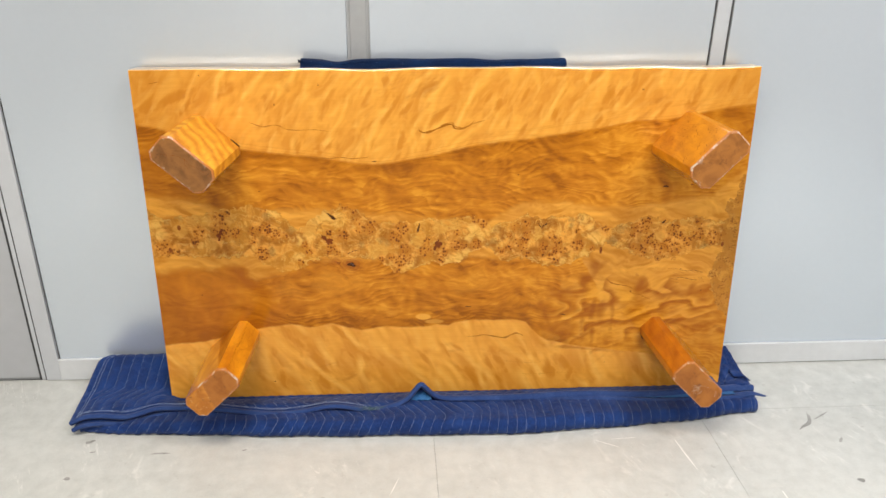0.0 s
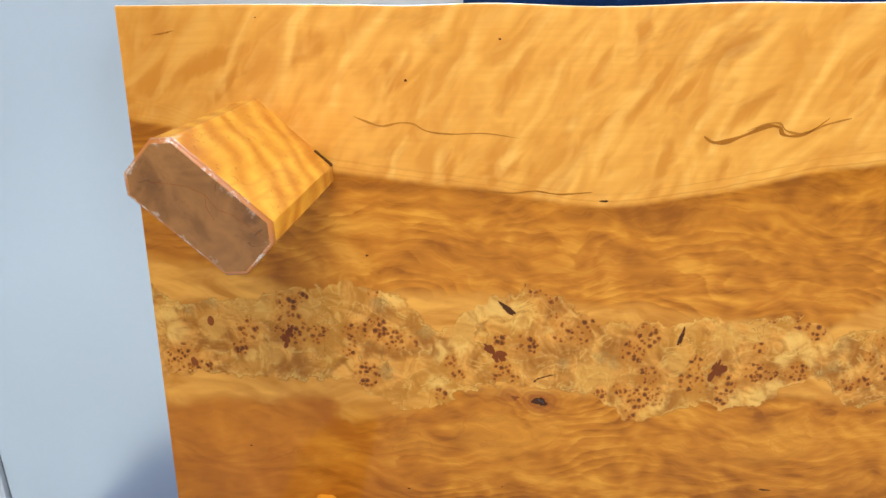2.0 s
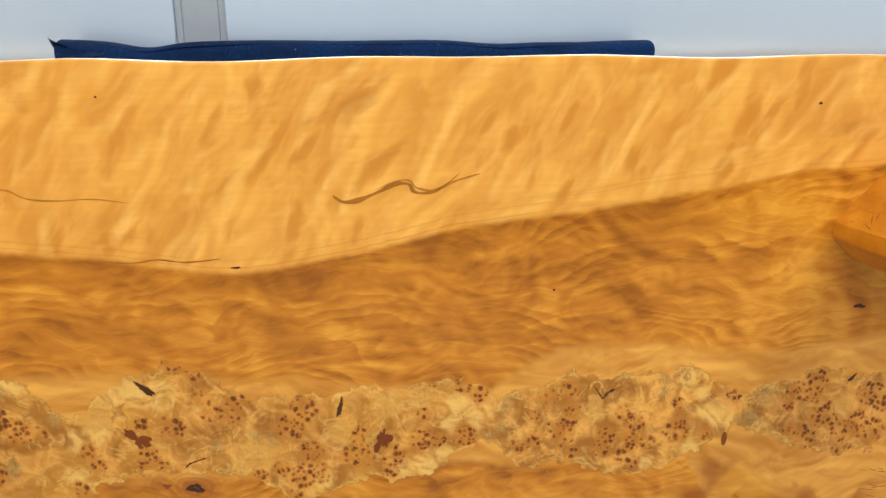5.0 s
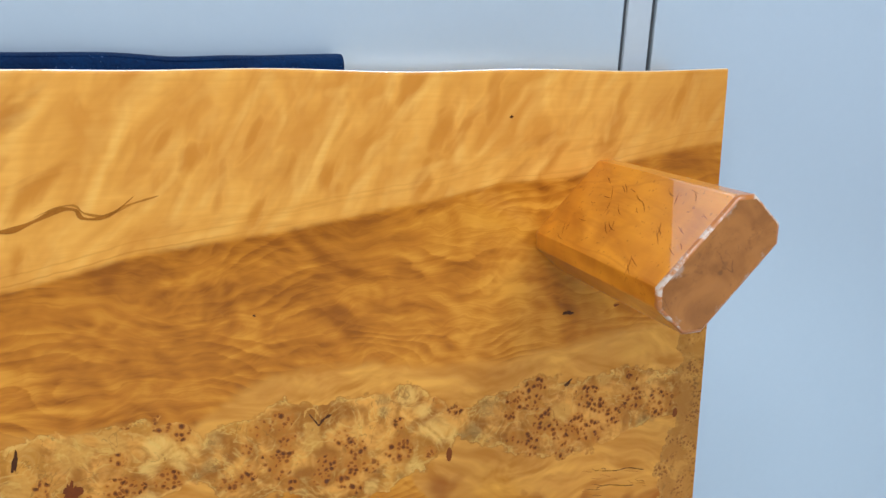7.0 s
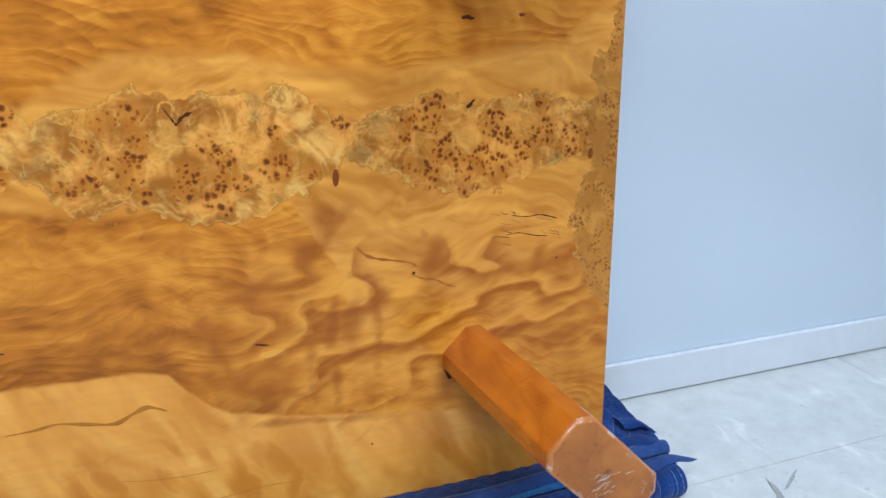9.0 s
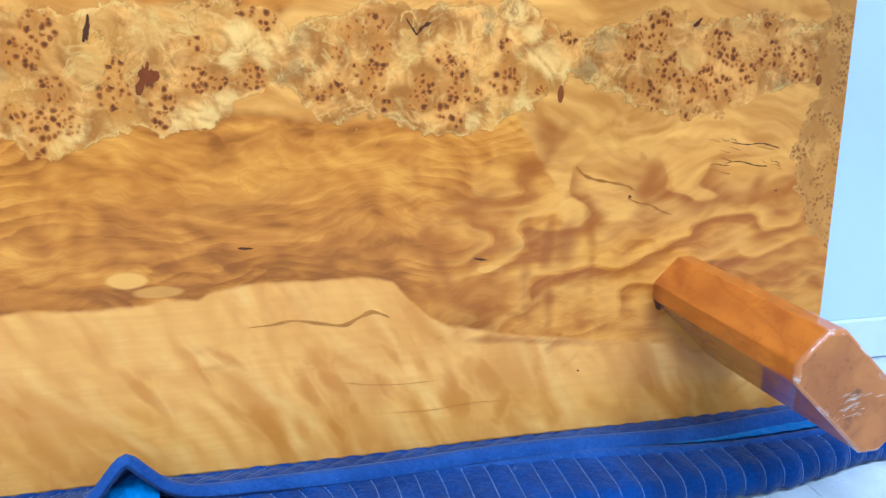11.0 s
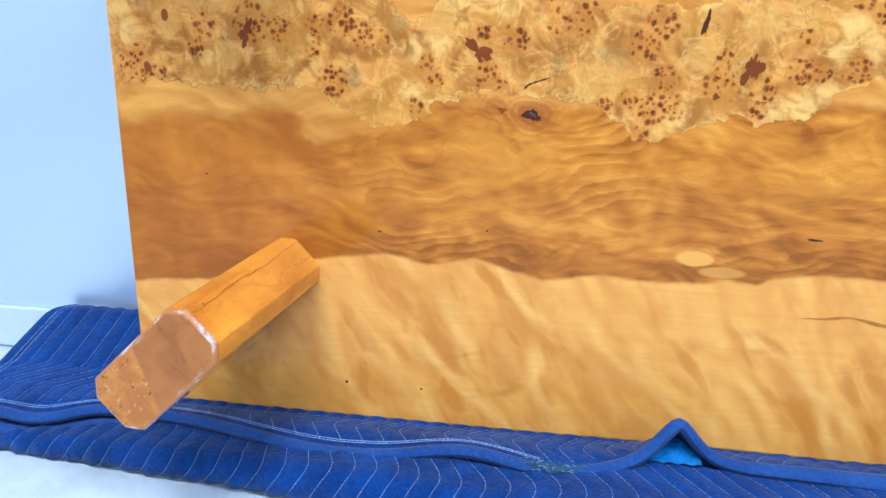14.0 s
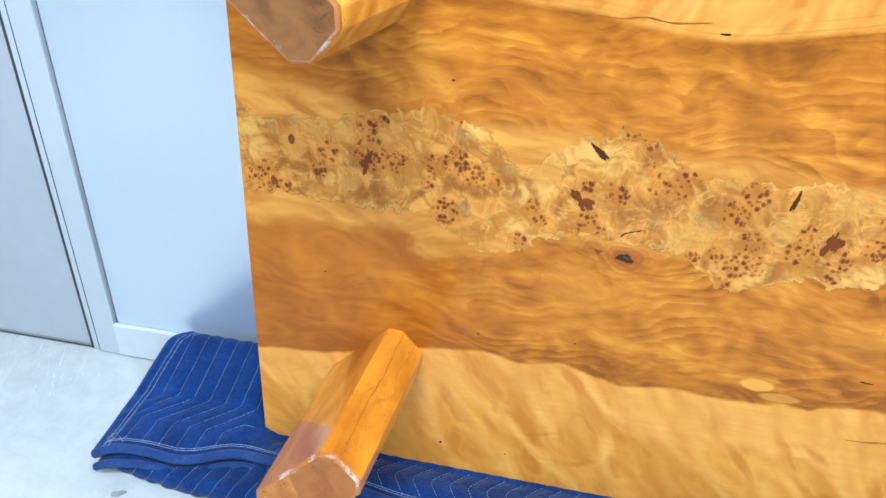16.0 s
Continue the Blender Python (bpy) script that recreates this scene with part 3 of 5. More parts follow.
def leg_wood(name="lacquered_leg_wood", light=(0.53, 0.155, 0.004), dark=(0.29, 0.060, 0.002), stripes=0.30, slope=0.35, cracks=0.22):
    """Orange lacquered leg wood, grain running along the leg."""
    k = Mat(name, rough=0.40, coat=1.0, coat_rough=0.035, spec=0.2)
    r = k.rand * 37.0
    w = k.noise(k.x, k.y, k.z * 0.6 + r, 9, 2, 0.5)
    grain = ((k.x * 0.8 + k.y * 0.6 + k.z * slope + (w - 0.5) * 0.16) * 140.0 + r).sin() * 0.5 + 0.5
    hair = k.noise(k.x * 160.0, k.y * 160.0, k.z * 9.0 + r, 1.0, 3, 0.6)
    cloud = k.noise(k.x, k.y, k.z + r, 14, 3, 0.55, 0.6)
    c = k.mix((grain * stripes + hair * 0.30 + (cloud - 0.5) * 1.3 + 0.10).clamp(), light, dark)
    patch = k.noise(k.x, k.y, k.z + r, 12, 2, 0.5)
    crack = (k.noise(k.x * 1.4, k.y * 1.4, k.z + r, 22, 3, 0.6, 0.6) - 0.5).abs().step(0.011, 0.0) * patch.step(0.47, 0.56)
    c = k.mix(crack * cracks, c, (0.13, 0.032, 0.004))
    swirl = (k.noise(k.x * 1.6, k.y * 1.6, k.z * 0.5 + r + 5.0, 11, 3, 0.5, 0.8) - 0.5).abs()
    c = k.mix(swirl.step(0.045, 0.0) * 0.30, c, dark)
    c = k.mix(swirl.step(0.14, 0.26) * 0.35, c, light)
    speck = k.noise(k.x, k.y, k.z + r, 210, 2, 0.5).step(0.66, 0.72)
    c = k.mix(speck * 0.45, c, (0.20, 0.05, 0.006))
    k.colour(c)
    k.bump(k.noise(k.x, k.y, k.z + r, 22, 2, 0.5) + hair * 0.08, 0.07, 0.003)
    return k.m


def foot_wood(name="end_grain_wood", light=(0.36, 0.140, 0.032), dark=(0.22, 0.080, 0.016)):
    """Brown end grain of a leg under worn lacquer."""
    k = Mat(name, rough=0.34, coat=0.25, coat_rough=0.12, spec=0.25)
    r = k.rand * 37.0
    cloud = k.noise(k.x, k.y, k.z + r, 24, 3, 0.55, 0.8)
    grain = k.noise(k.x * 0.6 + k.y * 0.3, k.y * 2.0, r, 60, 3, 0.6)
    crack = (k.noise(k.x, k.y * 0.4, r + 4.0, 13, 3, 0.6) - 0.5).abs().step(0.004, 0.0) * cloud.step(0.45, 0.55)
    speck = k.noise(k.x, k.y, r + 9.0, 240, 2, 0.5).step(0.60, 0.66) * k.noise(k.x, k.y, r + 2.0, 20, 2, 0.5).step(0.46, 0.58)
    c = k.mix((cloud.step(0.32, 0.68) * 0.75 + grain * 0.35).clamp(), light, dark)
    c = k.mix((crack * 0.6).max(speck * 0.2), c, (0.07, 0.025, 0.012))
    inset = (k.x.abs() - LEG_L).max(k.y.abs() - LEG_S).max((k.x.abs() + k.y.abs() - (LEG_L + LEG_S - CH)) * 0.7)
    chip = k.noise(k.x, k.y, r + 6.0, 42, 4, 0.7) + inset * 22.0
    c = k.mix(chip.step(0.42, 0.54) * 0.65, c, (0.38, 0.28, 0.22))
    stain = k.noise(k.x, k.y, r + 12.0, 60, 3, 0.6).step(0.60, 0.70) * cloud.step(0.40, 0.60)
    c = k.mix(stain * 0.5, c, (0.09, 0.035, 0.014))
    k.colour(c)
    k.set("Roughness", cloud * 0.25 + 0.22)
    return k.m


def speckled_lacquer():
    """Orange lacquered end wood with dark pores and rubbed pale spots."""
    k = Mat("speckled_end_lacquer", rough=0.34, coat=0.3, coat_rough=0.1, spec=0.25)
    cloud = k.noise(k.x, k.y, k.z, 45, 3, 0.6, 0.6)
    pore = k.noise(k.x, k.y, k.z + 4.0, 260, 3, 0.6).step(0.58, 0.66) * k.noise(k.x, k.y, k.z + 7.0, 55, 2, 0.5).step(0.46, 0.60)
    c = k.mix(cloud.step(0.35, 0.65), (0.48, 0.180, 0.020), (0.36, 0.118, 0.012))
    c = k.mix(k.noise(k.x, k.y, k.z + 2.0, 120, 3, 0.6).step(0.62, 0.72) * 0.5, c, (0.66, 0.38, 0.13))
    k.colour(k.mix(pore * 0.9, c, (0.07, 0.022, 0.007)))
    k.bump(cloud, 0.1, 0.002)
    return k.m


def worn_lacquer():
    """Lacquer edge, chipped pale in places."""
    k = Mat("worn_pale_lacquer", rough=0.3, coat=0.4)
    chip = k.noise(k.x, k.y, k.z + k.rand * 21.0, 38, 5, 0.72)
    k.colour(k.mix(chip.step(0.52, 0.64), (0.40, 0.130, 0.018), (0.55, 0.43, 0.34)))
    return k.m


def plain(name, c, rough=0.5, amount=0.15, scale=40, metal=0.0, coat=0.0, bump=0.0, spec=0.5):
    """A plain surface with slight stains and grain."""
    k = Mat(name, rough, metal, coat, spec=spec)
    n1 = k.noise(k.x, k.y, k.z + k.rand * 9.0, scale, 3, 0.55)
    n2 = k.noise(k.x, k.y, k.z, scale * 0.09, 2, 0.5)
    dark = tuple(v * (1 - 2 * amount) for v in c)
    k.colour(k.mix(((n1 - 0.5) * 0.8 + (n2 - 0.5) * 1.0 + 0.35).clamp(), c, dark))
    if bump:
        k.bump(n1, bump, 0.001)
    return k.m


def wall_paint():
    """Pale blue-grey satin steel of the partition, faintly uneven."""
    k = Mat("grey_partition_panel", rough=0.27, metal=0.62, spec=0.5)
    n1 = k.noise(k.x, k.y, k.z, 2.2, 2, 0.5)
    n2 = k.noise(k.x, k.y, k.z, 90, 2, 0.5)
    k.colour(k.mix((n1 * 0.7 + n2 * 0.3 - 0.1).clamp(), (0.71, 0.78, 0.86), (0.65, 0.715, 0.79)))
    return k.m


def floor_vinyl():
    """Pale grey polished floor with stains and fine scratches."""
    k = Mat("pale_grey_floor", rough=0.3, spec=0.5)
    n1 = k.noise(k.x, k.y, 0.0, 2.6, 4, 0.6)
    n2 = k.noise(k.x, k.y, 3.0, 26, 4, 0.6)
    n3 = k.noise(k.x, k.y, 5.0, 210, 2, 0.5)
    s1 = (k.noise(k.x * 1.0 + k.y * 0.45, k.y * 0.08, 6.0, 60, 2, 0.5) - 0.5).abs().step(0.010, 0.0)
    sm = k.noise(k.x, k.y, 8.0, 6, 2, 0.5).step(0.55, 0.66)
    c = k.mix(((n1 - 0.5) * 1.5 + (n2 - 0.5) * 1.7 + (n3 - 0.5) * 0.5 + 0.35).clamp(), (0.57, 0.588, 0.575), (0.44, 0.457, 0.445))
    c = k.mix(s1 * sm * 0.5, c, (0.78, 0.78, 0.76))
    smear = k.noise(k.x * 0.9 + k.y * 0.3, k.y * 0.5 - k.x * 0.2, 15.0, 16, 4, 0.62, 0.8).step(0.56, 0.70) * n1.step(0.42, 0.60)
    c = k.mix(smear * 0.55, c, (0.74, 0.74, 0.72))
    grime = k.noise(k.x, k.y, 12.0, 44, 3, 0.6).step(0.62, 0.74)
    c = k.mix(grime * n1.step(0.45, 0.60) * 0.40, c, (0.26, 0.25, 0.235))
    k.colour(c)
    k.set("Roughness", n2 * 0.25 + 0.22)
    k.bump(n3 * 0.4 + n2 * 0.6, 0.05, 0.001)
    return k.m


def quilt(name, c1, c2, sheen=0.10):
    """Woven blanket cloth with lint and paler worn creases."""
    k = Mat(name, rough=0.85, spec=0.15, sheen=sheen)
    weave = ((k.x * 2600.0).sin() * (k.y * 2600.0 + k.z * 2600.0).sin()) * 0.5 + 0.5
    n1 = k.noise(k.x, k.y, k.z, 14, 4, 0.6)
    n2 = k.noise(k.x, k.y, k.z, 240, 2, 0.5)
    c = k.mix((n1 * 1.0 + (n2 - 0.5) * 0.6 + (weave - 0.5) * 0.2).step(0.30, 0.75), c1, c2)
    lint = k.noise(k.x, k.y, k.z, 420, 1, 0.5).step(0.74, 0.80)
    c = k.mix(lint * 0.35, c, (0.25, 0.33, 0.52))
    dusty = k.noise(k.x, k.y, k.z * 2.0, 38, 4, 0.7).step(0.58, 0.72) * k.noise(k.x, k.y, k.z, 5, 2, 0.5).step(0.42, 0.60)
    c = k.mix(dusty * 0.22, c, (0.12, 0.16, 0.27))
    k.colour(c)
    k.bump(weave * 0.15 + n2 * 0.8 + k.noise(k.x, k.y, k.z, 55, 3, 0.6) * 2.6, 0.55, 0.0022)
    return k.m


SLAB, LEG, FOOT = slab_wood(), leg_wood(), foot_wood()
# streaky leg wood in a brighter copy, with the leg's yellow highlights in its colour
LEG_LIT = leg_wood("lit_streaked_leg_wood", (0.80, 0.315, 0.014), (0.40, 0.098, 0.003), 0.36, 0.1)
LEG_CRACKED = leg_wood("cracked_leg_wood", (0.74, 0.285, 0.011), (0.38, 0.102, 0.003), 0.30, 0.2, 0.0)
# grey-brown end grain, darkened by the shade that foot lies in
FOOT_SHADED = foot_wood("shaded_end_grain_wood", (0.27, 0.118, 0.034), (0.13, 0.052, 0.014))
FOOT_WARM = foot_wood("warm_end_grain_wood", (0.38, 0.135, 0.020), (0.26, 0.082, 0.010))
FACET = speckled_lacquer()
LEG_STRIPED = leg_wood("striped_leg_wood", (0.94, 0.49, 0.050), (0.54, 0.170, 0.006), 0.56, -0.75)
WALL, FLOOR = wall_paint(), floor_vinyl()
POST = plain("grey_post_steel", (0.33, 0.345, 0.36), 0.4, 0.1, 60)
POST2 = plain("pale_post_steel", (0.46, 0.49, 0.53), 0.35, 0.06, 60)
JOINT_DARK = plain("dark_joint_and_gap", (0.045, 0.047, 0.05), 0.7, 0.2, 90)
BASE = plain("pale_vinyl_baseboard", (0.64, 0.67, 0.70), 0.32, 0.08, 40)
DOOR = plain("grey_door_steel", (0.44, 0.46, 0.49), 0.4, 0.06, 30)
FRAME = plain("pale_door_frame", (0.53, 0.56, 0.60), 0.4, 0.06, 30)
WHITE = plain("white_ceiling_board", (0.62, 0.62, 0.62), 0.8, 0.06, 30)
ROOM = plain("off_white_wall", (0.50, 0.50, 0.50), 0.7, 0.06, 12)
BLUE = quilt("blue_quilted_cloth", (0.0050, 0.0205, 0.100), (0.0105, 0.042, 0.180))
HEM = quilt("blue_binding_tape", (0.017, 0.042, 0.150), (0.030, 0.066, 0.205))
LINING = quilt("light_blue_lining", (0.02, 0.10, 0.28), (0.045, 0.17, 0.38))
NAVY = quilt("dark_navy_cloth", (0.0005, 0.0085, 0.038), (0.0010, 0.016, 0.064), 0.0)
THREAD = plain("white_thread", (0.26, 0.34, 0.52), 0.8, 0.2, 300)
TEAL = plain("teal_frayed_thread", (0.028, 0.095, 0.125), 0.7, 0.45, 400)
WORN = worn_lacquer()
# edge wood, paled further by lamp glare put into its base colour
EDGE_GLARE = plain("glare_paled_slab_edge", (0.82, 0.56, 0.27), 0.35, 0.06, 60, coat=1.0, bump=0.5)
BARK = plain("dark_bark_inclusion", (0.075, 0.022, 0.004), 0.45, 0.3, 200, coat=0.2, spec=0.1)
# bluish highlight on the dark knot, given as a colour
KNOT_GLINT = plain("grey_knot_glint", (0.11, 0.115, 0.13), 0.35, 0.3, 200, coat=0.4, spec=0.3)
RED = plain("red_brown_inclusion", (0.19, 0.042, 0.004), 0.45, 0.3, 160, coat=0.2, spec=0.1)
PLUG = plain("red_brown_wood_plug", (0.23, 0.058, 0.006), 0.45, 0.25, 200, coat=0.2, spec=0.1)
FAINT = plain("faint_grain_streak", (0.47, 0.178, 0.018), 0.45, 0.25, 200, coat=0.2, spec=0.1)
STREAK = plain("brown_grain_streak", (0.39, 0.135, 0.010), 0.45, 0.25, 200, coat=0.2, spec=0.1)
CREAM = plain("pale_grain_island", (0.60, 0.285, 0.044), 0.45, 0.12, 60, coat=0.2, spec=0.1)
SCUFF = plain("grey_scuff", (0.40, 0.40, 0.39), 0.5, 0.4, 160)
SCRATCH = plain("pale_scratch", (0.82, 0.82, 0.80), 0.4, 0.1, 120)
GLOW = Mat("lamp_diffuser", 0.5)
GLOW.b.inputs["Emission Color"].default_value, GLOW.b.inputs["Emission Strength"].default_value = (1, 0.98, 0.95, 1), 2.0


# ---- mesh helpers ----
def link(name, mesh, material, parent=None, label="", smooth=False):
    if material:
        mesh.materials.append(material)
    if smooth:
        mesh.polygons.foreach_set("use_smooth", [True] * len(mesh.polygons))
    ob = new(name, mesh)
    if parent:
        ob.parent = parent
    if label:
        tagged(ob, label)
    return ob


def part(name, bm, material, parent=None, label="", smooth=False):
    mesh = bpy.data.meshes.new(name)
    bm.normal_update()
    bm.to_mesh(mesh)
    bm.free()
    return link(name, mesh, material, parent, label, smooth)


def thing(name, label, category, m=None, group="", kind=""):
    ob = new(name)
    ob.empty_display_size = 0.1
    if m:
        ob.matrix_world = m
    return tagged(ob, label, category, group, kind)


def box(x0, x1, y0, y1, z0, z1, bevel=0.0, seg=2):
    bm = bmesh.new()
    bmesh.ops.create_cube(bm, size=1)
    for p in bm.verts:
        p.co = ((x0 + x1) / 2 + p.co.x * (x1 - x0), (y0 + y1) / 2 + p.co.y * (y1 - y0), (z0 + z1) / 2 + p.co.z * (z1 - z0))
    if bevel:
        bmesh.ops.bevel(bm, geom=bm.edges[:], offset=bevel, segments=seg, affect="EDGES", profile=0.6)
    return bm


def grid_mesh(name, pts, closed=False):
    """A mesh from an array of points, rows by columns."""
    r, c, _ = pts.shape
    faces = []
    for i in range(r - 1 + (1 if closed else 0)):
        a, b = i * c, ((i + 1) % r) * c
        faces += [(a + j, a + j + 1, b + j + 1, b + j) for j in range(c - 1)]
    mesh = bpy.data.meshes.new(name)
    mesh.from_pydata([tuple(p) for p in pts.reshape(-1, 3)], [], faces)
    mesh.update()
    return mesh


def tube_mesh(name, path, radius, sides=8):
    """A round cord along a path of points."""
    path = np.asarray(path, float)
    tan = np.gradient(path, axis=0)
    tan /= np.linalg.norm(tan, axis=1)[:, None]
    up = np.array([0, 0, 1.0])
    side = np.cross(tan, up)
    side /= np.linalg.norm(side, axis=1)[:, None] + 1e-9
    top = np.cross(side, tan)
    rad = np.broadcast_to(np.asarray(radius, float), (len(path),))
    ang = np.linspace(0, 2 * np.pi, sides + 1)
    pts = path[:, None] + rad[:, None, None] * (np.cos(ang)[None, :, None] * side[:, None] + np.sin(ang)[None, :, None] * top[:, None])
    return grid_mesh(name, pts)


def smooth_noise(x, seed, scale):
    """A smooth wave of x between about -1 and 1."""
    r = np.random.RandomState(seed)
    out = np.zeros_like(x, dtype=float)
    for i in range(5):
        out += np.sin(x / scale * r.uniform(0.5, 2.2) + r.uniform(0, 6.28)) * r.uniform(0.2, 0.5)
    return out


# ---- the room ----
YW = 2.005
wall_n = tagged(part("wall_north", box(-3.0, 3.0, YW + 0.016, YW + 0.12, 0, CEILING), WALL), "pale grey steel partition wall behind the leaning table", "wall", kind="structure")


def panel(x0, x1, z0=0.0):
    return part("panel", box(x0, x1, YW, YW + 0.0155, z0, CEILING - 0.001, 0.0012, 1), WALL, wall_n)


panel(-1.1290, -0.262)
part("gasket", box(-1.1343, -1.1292, YW + 0.006, YW + 0.0155, 0, CEILING - 0.001), JOINT_DARK, wall_n, "thin dark joint strip")
panel(-0.205, 0.667)
panel(0.7165, 2.999)
part("post", box(-0.254, -0.213, YW + 0.004, YW + 0.0155, 0, CEILING - 0.001, 0.002, 2), POST, wall_n, "darker grey steel joint post")
part("post", box(0.6735, 0.7105, YW + 0.001, YW + 0.0155, 0, CEILING - 0.001, 0.003, 2), POST2, wall_n, "pale steel joint post")
for gx0, gx1 in ((-0.2617, -0.2543), (-0.2127, -0.2053), (0.6673, 0.6733), (0.7107, 0.7163)):
    part("gasket", box(gx0, gx1, YW + 0.006, YW + 0.0155, 0, CEILING - 0.001), JOINT_DARK if gx0 > 0.6 else POST, wall_n, "thin dark joint strip")
for bx0, bx1 in ((-1.1343, -0.2617), (-0.2053, 0.6673), (0.7163, 2.99)):
    tagged(part("baseboard", box(bx0, bx1, YW - 0.0095, YW - 0.0005, 0.0025, 0.072, 0.0028, 3), BASE), "low pale grey vinyl baseboard along the wall", "baseboard", kind="structure")

door = thing("door_1", "closed grey steel door in a pale steel frame", "door", kind="structure")
part("leaf", box(-2.05, -1.1987, YW + 0.001, YW + 0.0155, 0.008, 2.05, 0.0015, 2), DOOR, door, "grey steel door leaf")
# dark strip in place of the shade in the leaf's edge gap
part("gap_seal", box(-1.1985, -1.1922, YW - 0.0010, YW + 0.0155, 0.001, 2.05), JOINT_DARK, door, "dark strip for the shaded gap beside the door leaf")
part("stop", box(-1.192, -1.1815, YW - 0.003, YW + 0.0155, 0.001, 2.06, 0.001, 1), FRAME, door)
# the groove's shade, as a nearly flush dark strip
part("groove", box(-1.1813, -1.1775, YW - 0.0026, YW + 0.0155, 0.001, 2.06), JOINT_DARK, door)
part("jamb", box(-1.1773, -1.1345, YW - 0.006, YW + 0.0155, 0.001, 2.10, 0.002, 2), FRAME, door, "pale steel door jamb")
part("head", box(-2.10, -1.1773, YW - 0.006, YW + 0.0155, 2.065, 2.10, 0.002, 2), FRAME, door)
part("jamb", box(-2.10, -2.055, YW - 0.006, YW + 0.0155, 0.001, 2.064, 0.002, 2), FRAME, door)
# grey strip for the shade under the door
part("sill", box(-2.054, -1.1987, YW + 0.004, YW + 0.0155, 0.0005, 0.0075), POST, door, "grey strip for the shaded gap under the door")

# unseen walls and ceiling, added to bounce light and fill reflections
for nm, b in (("wall_west", (-3.1, -3.0, -4.2, YW + 0.12, 0, CEILING)), ("wall_east", (3.0, 3.1, -4.2, YW + 0.12, 0, CEILING)), ("wall_south", (-3.0, 3.0, -4.2, -4.1, 0, CEILING))):
    tagged(part(nm, box(*b), ROOM), "unseen off-white wall added to close the room", "wall", kind="structure")
tagged(part("ceiling", box(-3.1, 3.1, -4.2, YW + 0.12, CEILING, CEILING + 0.1), WHITE), "unseen white board ceiling added to close the room", "ceiling", kind="structure")

floor = tagged(part("floor", box(-3.1, 3.1, -4.2, YW + 0.12, -0.12, -0.006), POST), "pale grey polished floor with faint joints and scuffs", "floor", kind="structure")
GAP = 0.0004
COLUMNS = [-3.0, -1.545, -0.055, 0.69, 1.435, 3.0]
for i, (x0, x1) in enumerate(zip(COLUMNS, COLUMNS[1:])):
    cuts = [-4.1, -2.6, -1.1, 0.3] + ([1.765] if i == 3 else []) + [YW]
    for y0, y1 in zip(cuts, cuts[1:]):
        part("floor_tile", box(x0 + GAP, x1 - GAP, y0 + GAP, y1 - GAP, -0.0058, 0.0), FLOOR, floor)


def blot(name, cx, cy, rx, ry, turn, seed, material, parent, z=0.0004, bite=0.0):
    """A flat mark of uneven outline on the floor; bite hollows one side."""
    r = random.Random(seed)
    bm = bmesh.new()
    n = 22
    ph = [r.uniform(0, 6.28) for _ in range(4)]
    ring = []
    for i in range(n):
        a = 2 * math.pi * i / n
        f = 1 + 0.18 * math.sin(2 * a + ph[0]) + 0.12 * math.sin(3 * a + ph[1]) + 0.10 * math.sin(5 * a + ph[2])
        px, py = rx * f * math.cos(a), ry * f * math.sin(a) + bite * (math.cos(a) ** 2)
        ct, st = math.cos(turn), math.sin(turn)
        ring.append(bm.verts.new((cx + px * ct - py * st, cy + px * st + py * ct, z)))
    bm.faces.new(ring)
    return part(name, bm, material, parent)


for args in ((0.985, 1.70, 0.040, 0.006, 0.9, 1, 0.014), (1.03, 1.725, 0.03, 0.0025, 0.5, 2, 0.0), (-0.755, 1.652, 0.020, 0.0035, 0.0, 3, 0.0),
             (-0.95, 1.707, 0.010, 0.007, 0.5, 4, 0.0), (-0.956, 1.568, 0.008, 0.006, 0.4, 5, 0.0), (0.995, 1.466, 0.011, 0.006, -0.3, 6, 0.0),
             (-0.93, 1.665, 0.006, 0.003, 0.2, 7, 0.0), (-0.545, 1.655, 0.005, 0.003, 0.2, 8, 0.0), (1.03, 1.62, 0.012, 0.004, 1.0, 9, 0.0)):
    blot("scuff_mark", args[0], args[1], args[2], args[3], args[4], args[5], SCUFF, floor, bite=args[6])
for args in ((0.592, 1.585, 0.055, 0.0022, 1.72, 11), (0.40, 1.635, 0.03, 0.0016, -0.5, 12), (0.45, 1.655, 0.03, 0.0012, 0.05, 13), (0.78, 1.42, 0.02, 0.002, 1.6, 14), (-0.16, 1.50, 0.03, 0.0012, 1.2, 15)):
    blot("scratch", *args, SCRATCH, floor)

# ---- ceiling lamps, out of view; the rear panels are added fill ----
for spots_at, hx, hy in ((TUBES, 0.60, 0.125), (FILL_PANELS, 1.15, 0.55)):
    first = None
    for lx, ly in spots_at:
        if first is None:
            first = thing("ceiling_lamp", "unseen flat white ceiling lamp with a glowing diffuser", "lamp", pose(lx, ly, CEILING), "ceiling lamps")
            part("housing", box(-hx - 0.05, hx + 0.05, -hy - 0.04, hy + 0.04, -0.05, -0.001, 0.006), WHITE, first)
            part("diffuser", box(-hx, hx, -hy, hy, -0.058, -0.0505, 0.003), GLOW.m, first, "glowing white diffuser")
        else:
            copy_thing(first, pose(lx, ly, CEILING))

# ---- the table, leaning on its long edge with its underside to the room ----
TABLE = pose(0, 1.8459, 0.0378, -4.72, -0.39, -0.61)
W2, HT, TH = 0.775, 0.890, 0.062
table = thing("low_table", "honey-coloured lacquered burl slab table leaning on its edge, underside outward", "table", TABLE)


